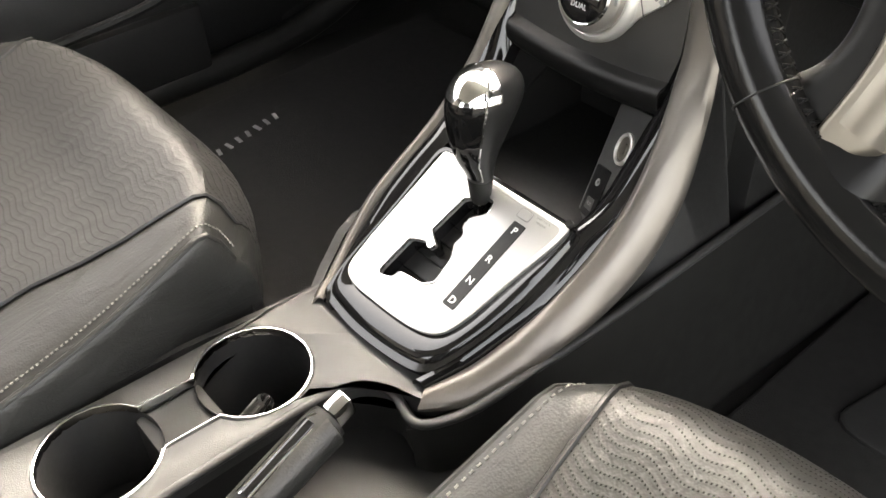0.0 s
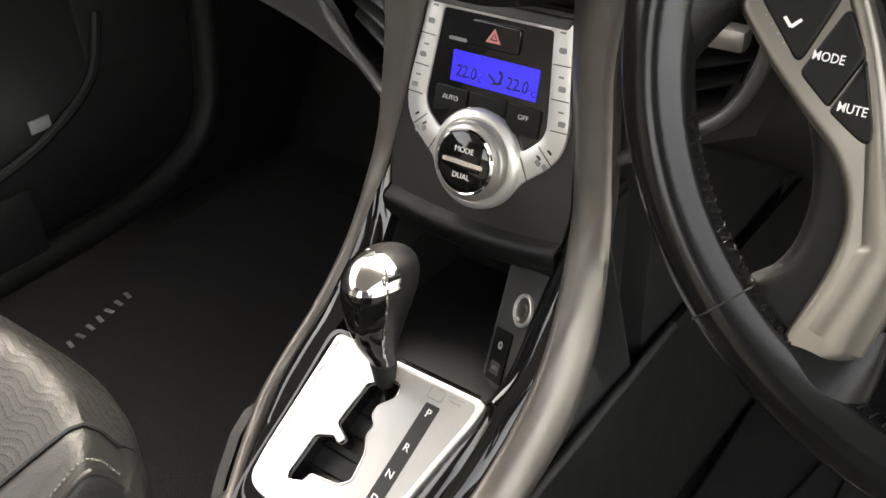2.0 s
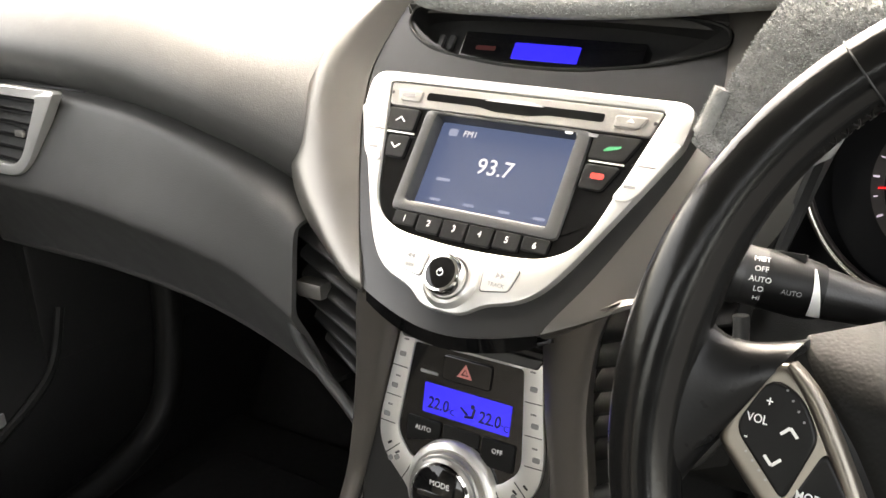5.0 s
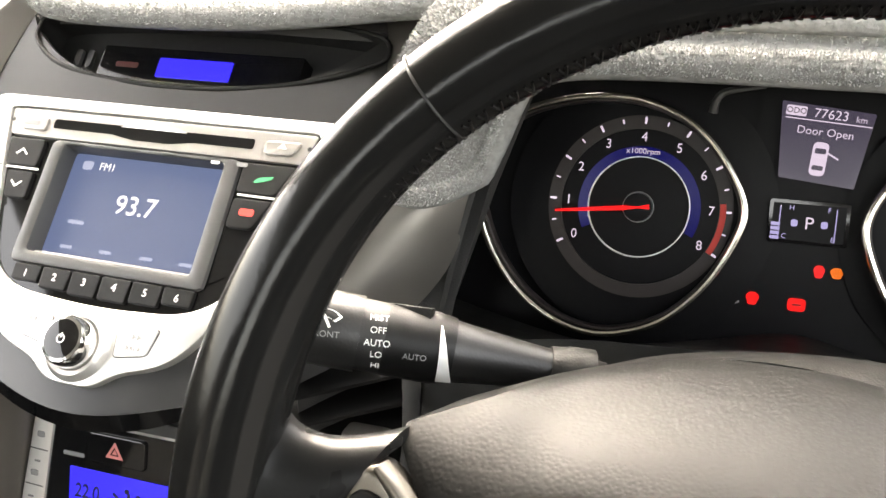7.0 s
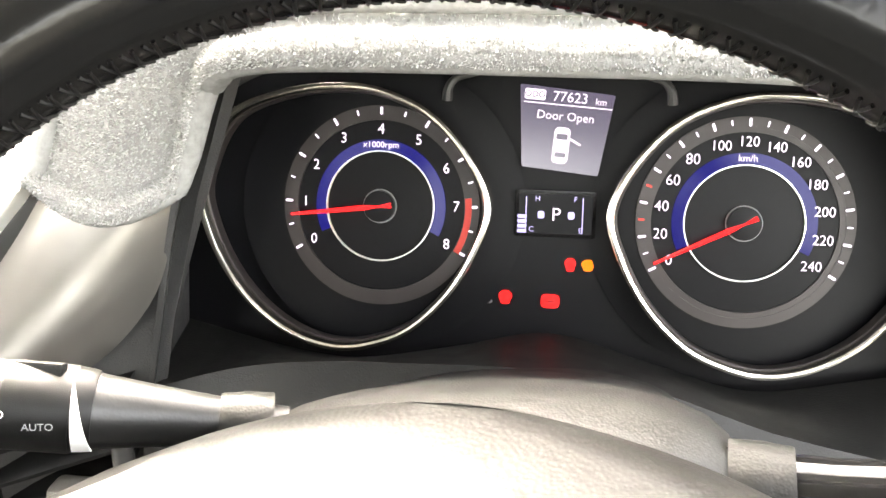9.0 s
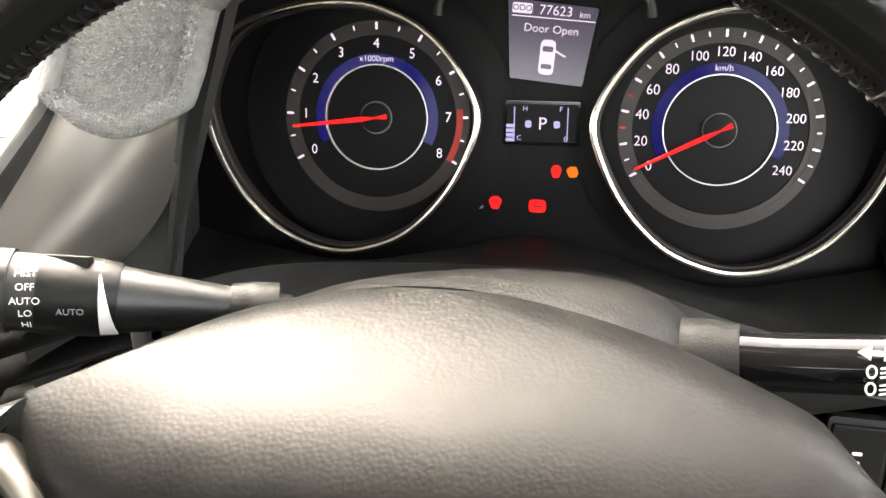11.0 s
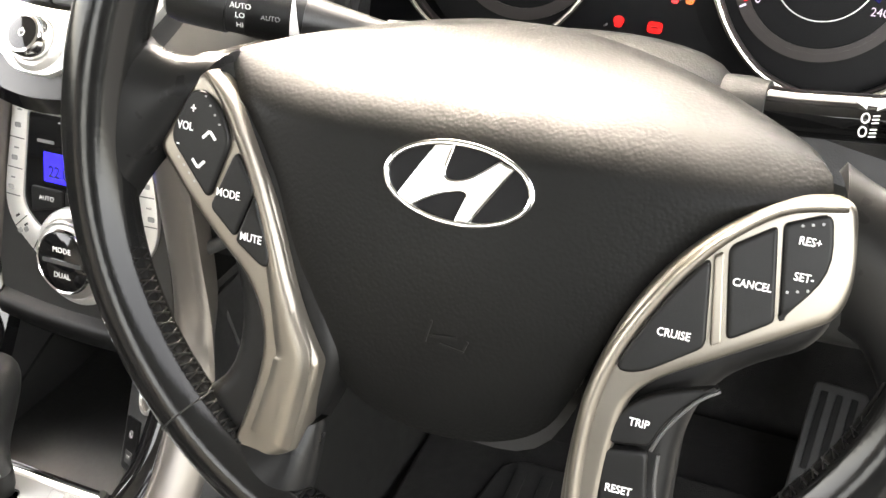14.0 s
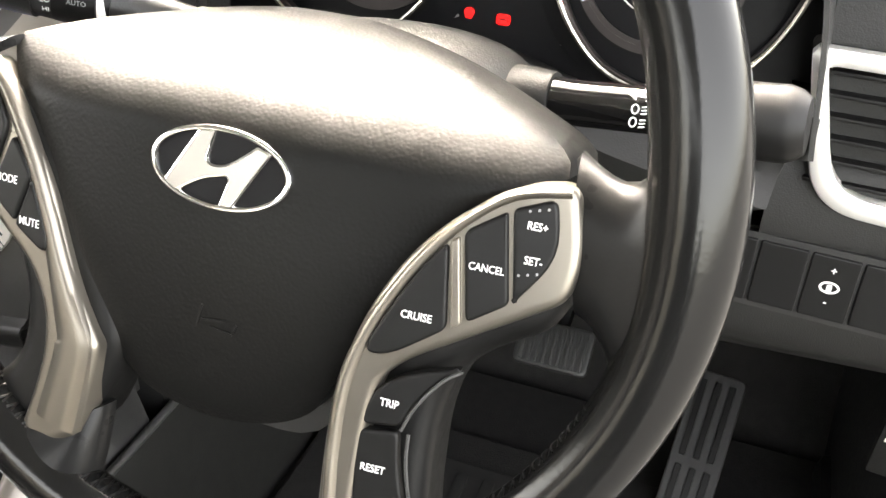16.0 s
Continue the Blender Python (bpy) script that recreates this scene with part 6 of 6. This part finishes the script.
# champagne frames
Lf_o = rounded([(-113, 25, 6), (-121, 23, 6), (-131, 11, 10), (-137, -10, 6), (-119, -28.5, 12), (-101, -44, 20), (-86, -55, 20), (-77, -70, 20), (-75, -86, 20), (-78, -105, 20), (-91, -146, 4), (-55, -123, 6), (-48, -82, 3), (-60.5, -62.5, 30), (-69, -42, 40), (-77, -22, 40), (-87, -5, 40), (-99, 11, 20)], 8, 6)
TILT_L = Matrix.Translation((-0.08, 0, -0.0032)) @ pose(0, 0, 0, 0, -4, 0) @ Matrix.Translation((0.08, 0, 0))
TILT_R = Matrix.Translation((0.10, 0, 0.0015)) @ pose(0, 0, 0, 0, 6, 0) @ Matrix.Translation((-0.10, 0, 0))
Lf = part("left_spoke", slab(Lf_o, -14, -1.5, 3.5, seg=4), "champagne", sw_, "champagne satin spoke frame", at=TILT_L)
Rf_o = rounded([(112, 17, 20), (131, 20, 6), (137, -4, 20), (134, -20, 6), (102, -40, 20), (76, -56, 25), (72, -72, 30), (71, -112, 20), (72, -156, 6), (61, -158, 6), (57, -110, 40), (57, -68, 40), (66, -34, 40), (84, -4, 40)], 8, 6)[::-1]
Rf = part("right_spoke", slab(Rf_o, -14, -1.5, 3.5, seg=4), "champagne", sw_, "champagne satin spoke frame", at=TILT_R)


def ridge(parent, edge, side):
    """A raised bright border along the airbag side of a spoke frame."""
    E = spline([(x, y, w) for x, y, w in edge], 6)
    rows = []
    for i, p in enumerate(E):
        t = (E[min(i + 1, len(E) - 1)] - E[max(i - 1, 0)]).to_2d().normalized()
        out = Vector((t.y, -t.x)) * side
        rows.append([Vector((p.x + out.x * d, p.y + out.y * d, z)) for d, z in ((0, -6), (0.3, -2.4), (0.9, -1.0), (p.z * 0.16 + 0.6, 0.0), (p.z * 0.32 + 0.3, 0.35), (p.z * 0.5, 0.4), (p.z * 0.68, 0.1), (p.z * 0.85, -0.6), (p.z, -1.8))])
    return part("spoke_ridge", sheet(rows, 0.6 * -side), "champagne", parent, "bright raised border")


ridge(Lf, [(-112, 25.5, 4), (-103, 18, 6), (-95, 8, 7), (-83, -12, 7.5), (-73, -33, 8.5), (-65, -52, 11), (-57, -68, 15), (-50.5, -81, 19), (-51, -97, 20), (-55, -122, 22)], 1)
ridge(Rf, [(128, 19, 4), (110, 15, 4), (96, 5, 4), (84, -8, 4.5), (73, -25, 5), (64, -44, 5.5), (58.5, -64, 6), (57.5, -88, 6), (59, -112, 6), (62, -154, 6)], -1)


def key(parent, pts, marks, r=4, z=0.6):
    b = part("thumb_key", slab(rounded(pts, r, 4), -6, z, 1.2, seg=3), "button", parent, "matte black thumb key")
    for tx, x, y, s in marks:
        words(tx, s, "white", b, x, y, z + 0.2, bold=0.045, squeeze=0.86)
    return b


key(Lf, [(-119, 18.5, 7), (-129.5, -4, 6), (-107, -27, 4), (-98.5, -1, 4), (-106, 13, 8)], [("+", -117.6, 8.6, 4), ("VOL", -121, 1.2, 3.4), ("-", -124, -6, 4)])
for sg, y, t in ((-1, -0.6, 1), (1, -0.6, 1), (-1, -13, -1), (1, -13, -1)):
    bar(Lf, "white", -108.6 + sg * 1.6 - (4.4 if t < 0 else 0), y, 1.2, 4.4, 0.7, sg * 45 * t)
for k in range(4):
    bar(Lf, "greyprint", -112 + 2.6 * k, 14.5 - 3.4 * k, 0.9, 0.9, 0.7)
    bar(Lf, "greyprint", -123 + 3 * k, -12 - 2.8 * k, 0.9, 0.9, 0.7)
key(Lf, [(-95.5, -4, 4), (-106, -29.5, 3), (-92.5, -39.5, 2), (-85, -19, 2)], [("MODE", -97, -22.5, 3.3)], 3)
key(Lf, [(-84.5, -20, 2), (-92, -40.5, 2), (-76.5, -49.5, 5), (-74, -45, 5)], [("MUTE", -84, -38, 3.3)], 3)
key(Rf, [(91, -6, 4), (95, -37, 3), (76, -51, 8), (66, -51.5, 8), (80, -21, 30)][::-1], [("CRUISE", 84, -34.5, 2.8)])
key(Rf, [(95.5, -2, 3), (109, 7.5, 2), (114.5, -24, 2), (101, -33.5, 3)][::-1], [("CANCEL", 105, -13, 2.6)], 3)
kr = key(Rf, [(110.5, 8.5, 2), (124.5, 14.5, 4), (128.5, -5, 14), (117, -21.5, 8), (115.8, -24, 2)][::-1], [("RES+", 119.4, 4.2, 2.7), ("SET-", 120.0, -7.5, 2.7)], 3)
for y in (9.0, -13):
    for k in range(3):
        bar(kr, "greyprint", 116 + 3 * k, y + k * 0.8, 0.9, 0.9, 0.7)
part("key_gap", slab(rounded([(91.8, -6), (94.4, -4), (99.6, -34), (96.4, -36)], 1, 2), -3, 1.2, 0.6), "champagne", Rf)
key(Rf, [(69, -79, 4), (71, -68, 12), (79, -59, 10), (91, -54, 8), (104, -50, 4), (95, -57, 12), (87, -68, 8), (84, -77, 3)], [("TRIP", 79, -69, 2.9)], 4, -2)
key(Rf, [(68.5, -81, 3), (84, -79, 3), (85.5, -92, 8), (91, -112, 8), (95, -130, 8), (73, -130, 6), (69, -96, 12)][::-1], [("RESET", 76.5, -95, 2.9)], 4, -2)
part("key_groove", tube(spline([(84.6, -78, -2.0), (88.5, -68, -1.8), (96, -57, -1.8), (103, -51.5, -2.2)], 5), 0.7, 6), "panel", Rf)
part("key_groove", tube(spline([(87.5, -79, -2.4), (88.5, -92, -2.4), (93.5, -112, -2.6), (97, -130, -2.8)], 5), 0.7, 6), "panel", Rf)

# ---- pedals ----
acc = thing("accelerator_pedal", Matrix.Translation((0.585, 0.47, 0.12)) @ pose(0, 0, 0, 38, 0, -6), "long black accelerator pedal with slots", "pedal")
part("pedal_plate", slab(rect(-27, -90, 27, 110, 8), -8, 0, 2), "rubber", acc)
for r in range(2):
    for c in range(3):
        part("slot", slab(rect(-19 + c * 15, -80 + r * 95, -12 + c * 15, 5 + r * 95, 2), 0, 2.5, 0.6), "button", acc)
part("hinge", block(-25, -98, -75, 25, -86, 0, 3), "rubber", acc)
brk = thing("brake_pedal", Matrix.Translation((0.42, 0.50, 0.215)) @ pose(0, 0, 0, 40, 0, 0), "black ribbed brake pedal", "pedal")
part("pedal_plate", slab(rect(-40, -25, 40, 25, 8), -10, 0, 3), "rubber", brk)
for i in range(9):
    part("tread", block(-34 + 8 * i, -21, -1, -30 + 8 * i, 21, 2.5, 0.8), "rubber", brk)
part("pedal_arm", tube([(0, 0, -8), (0, 60, -40), (0, 180, -70), (0, 300, -40)], 9, 8), "black", brk)
rel = thing("bonnet_release", Matrix.Translation((0.70, 0.30, 0.40)) @ pose(0, 0, 0, 10, 0, -8), "small black bonnet release lever", "lever")
part("lever_body", block(-9, -9, -70, 9, 4, 50, 3), "dark", rel)
part("mark", block(-5, -9.6, -32, 5, -9, -28, 0.2), "white", rel)

# ---- seats ----
def seat(name, xc, half, yf, zt, label, rear=-0.62):
    """Cushion with a perforated middle, plain side bolsters and a rolled front edge."""
    e = thing(name, Matrix.Translation((xc, 0, 0.05)), label, "car seat")

    def height(u, v):
        side = abs(u)
        z = zt - 0.26 * (v * (yf - rear)) * (1 if v < 0.5 else 1) + 0.012 * max(0, side - 0.5) * v
        z -= 0.010 * max(0.0, (side - 0.80) / 0.20) ** 2.0
        z -= 0.045 * max(0.0, (0.07 - v) / 0.07) ** 2.2
        z += 0.010 * math.sin(min(1, v * 5) * math.pi) * (1 - side)
        return z - 0.05

    def place(u, v):
        y = yf + (rear - yf) * v
        y -= 0.055 * abs(u) ** 3.5 * max(0, 1 - v * 3)
        return Vector((u * half * (1 - 0.03 * max(0, 1 - 4 * v)), y, height(u, v)))
    fronts = [Vector(o) for o in ((0, 0.002, -0.13), (0, 0.013, -0.07), (0, 0.014, -0.03), (0, 0.010, -0.012), (0, 0.005, -0.004))]

    def rolled(rows):
        """The same rows, led down over the front edge."""
        return [[p + o for p in rows[0]] for o in fronts] + rows
    vs = np.concatenate([np.linspace(0, 0.18, 9), np.linspace(0.2, 1, 12)])

    def curve(v):
        return 0.62 + 0.26 * max(0, 1 - v / 0.36) ** 0.7
    mid = [[place(-curve(v) + 2 * curve(v) * k, v) for k in np.linspace(0, 1, 25)] for v in vs]
    part("cushion", sheet(rolled(mid), 0.01), "perf", e, "perforated black leather centre", mm=False)
    for s in (-1, 1):
        rows = []
        for v in vs:
            r = [place(s * (curve(v) + (1 - curve(v)) * k), v) + Vector((0, 0, -0.0 if k > 0 else -0.002)) for k in np.linspace(0, 1, 9)]
            edge = r[-1]
            for dx, dz in ((0.002, -0.001), (0.004, -0.004), (0.0058, -0.010), (0.0066, -0.022), (0.0066, -0.045), (0.003, -0.085), (-0.004, -0.13)):
                r.append(edge + Vector((s * dx, 0, dz)))
            rows.append(r)
        part("bolster", sheet(rolled(rows), 0.01 * s), "leather", e, "smooth black leather side bolster", mm=False)
        part("seam", tube([place(s * curve(v), v) + Vector((0, 0, 0.0005)) for v in vs], 0.0022, 6), "leather", e, mm=False)
        part("piping", tube([place(s * 1.0, v) + Vector((s * 0.001, 0, -0.002)) for v in vs], 0.0028, 8), "leather", e, mm=False)
        st = bmesh.new()
        P = resample([place(s * 0.972, v) + Vector((0, 0, 0.0006)) for v in vs], 260, False)
        for a, b in zip(P[::2], P[1::2]):
            tube([a, b], 0.0009, 5, bm=st)
        tagged(part("stitching", st, "thread", e, "grey thread stitching", mm=False), kind="stuff")
    part("seat_base", block(-half * 0.85, rear, 0.0, half * 0.85, yf - 0.08, 0.12, 0.01), "black", e, mm=False)
    back = [[Vector((u * half, rear + 0.02 - 0.3 * k + 0.05 * abs(u) ** 2, zt + 0.02 + 0.62 * k - 0.05)) for u in np.linspace(-1, 1, 11)] for k in np.linspace(0, 1, 8)]
    part("backrest", sheet(back, 0.09), "leather", e, mm=False)
    return e


seat("passenger_seat", -0.325, 0.215, -0.065, 0.318, "black leather passenger seat cushion with perforated centre")
seat("driver_seat", 0.395, 0.222, 0.030, 0.328, "black leather driver's seat cushion with perforated centre", rear=-0.78)
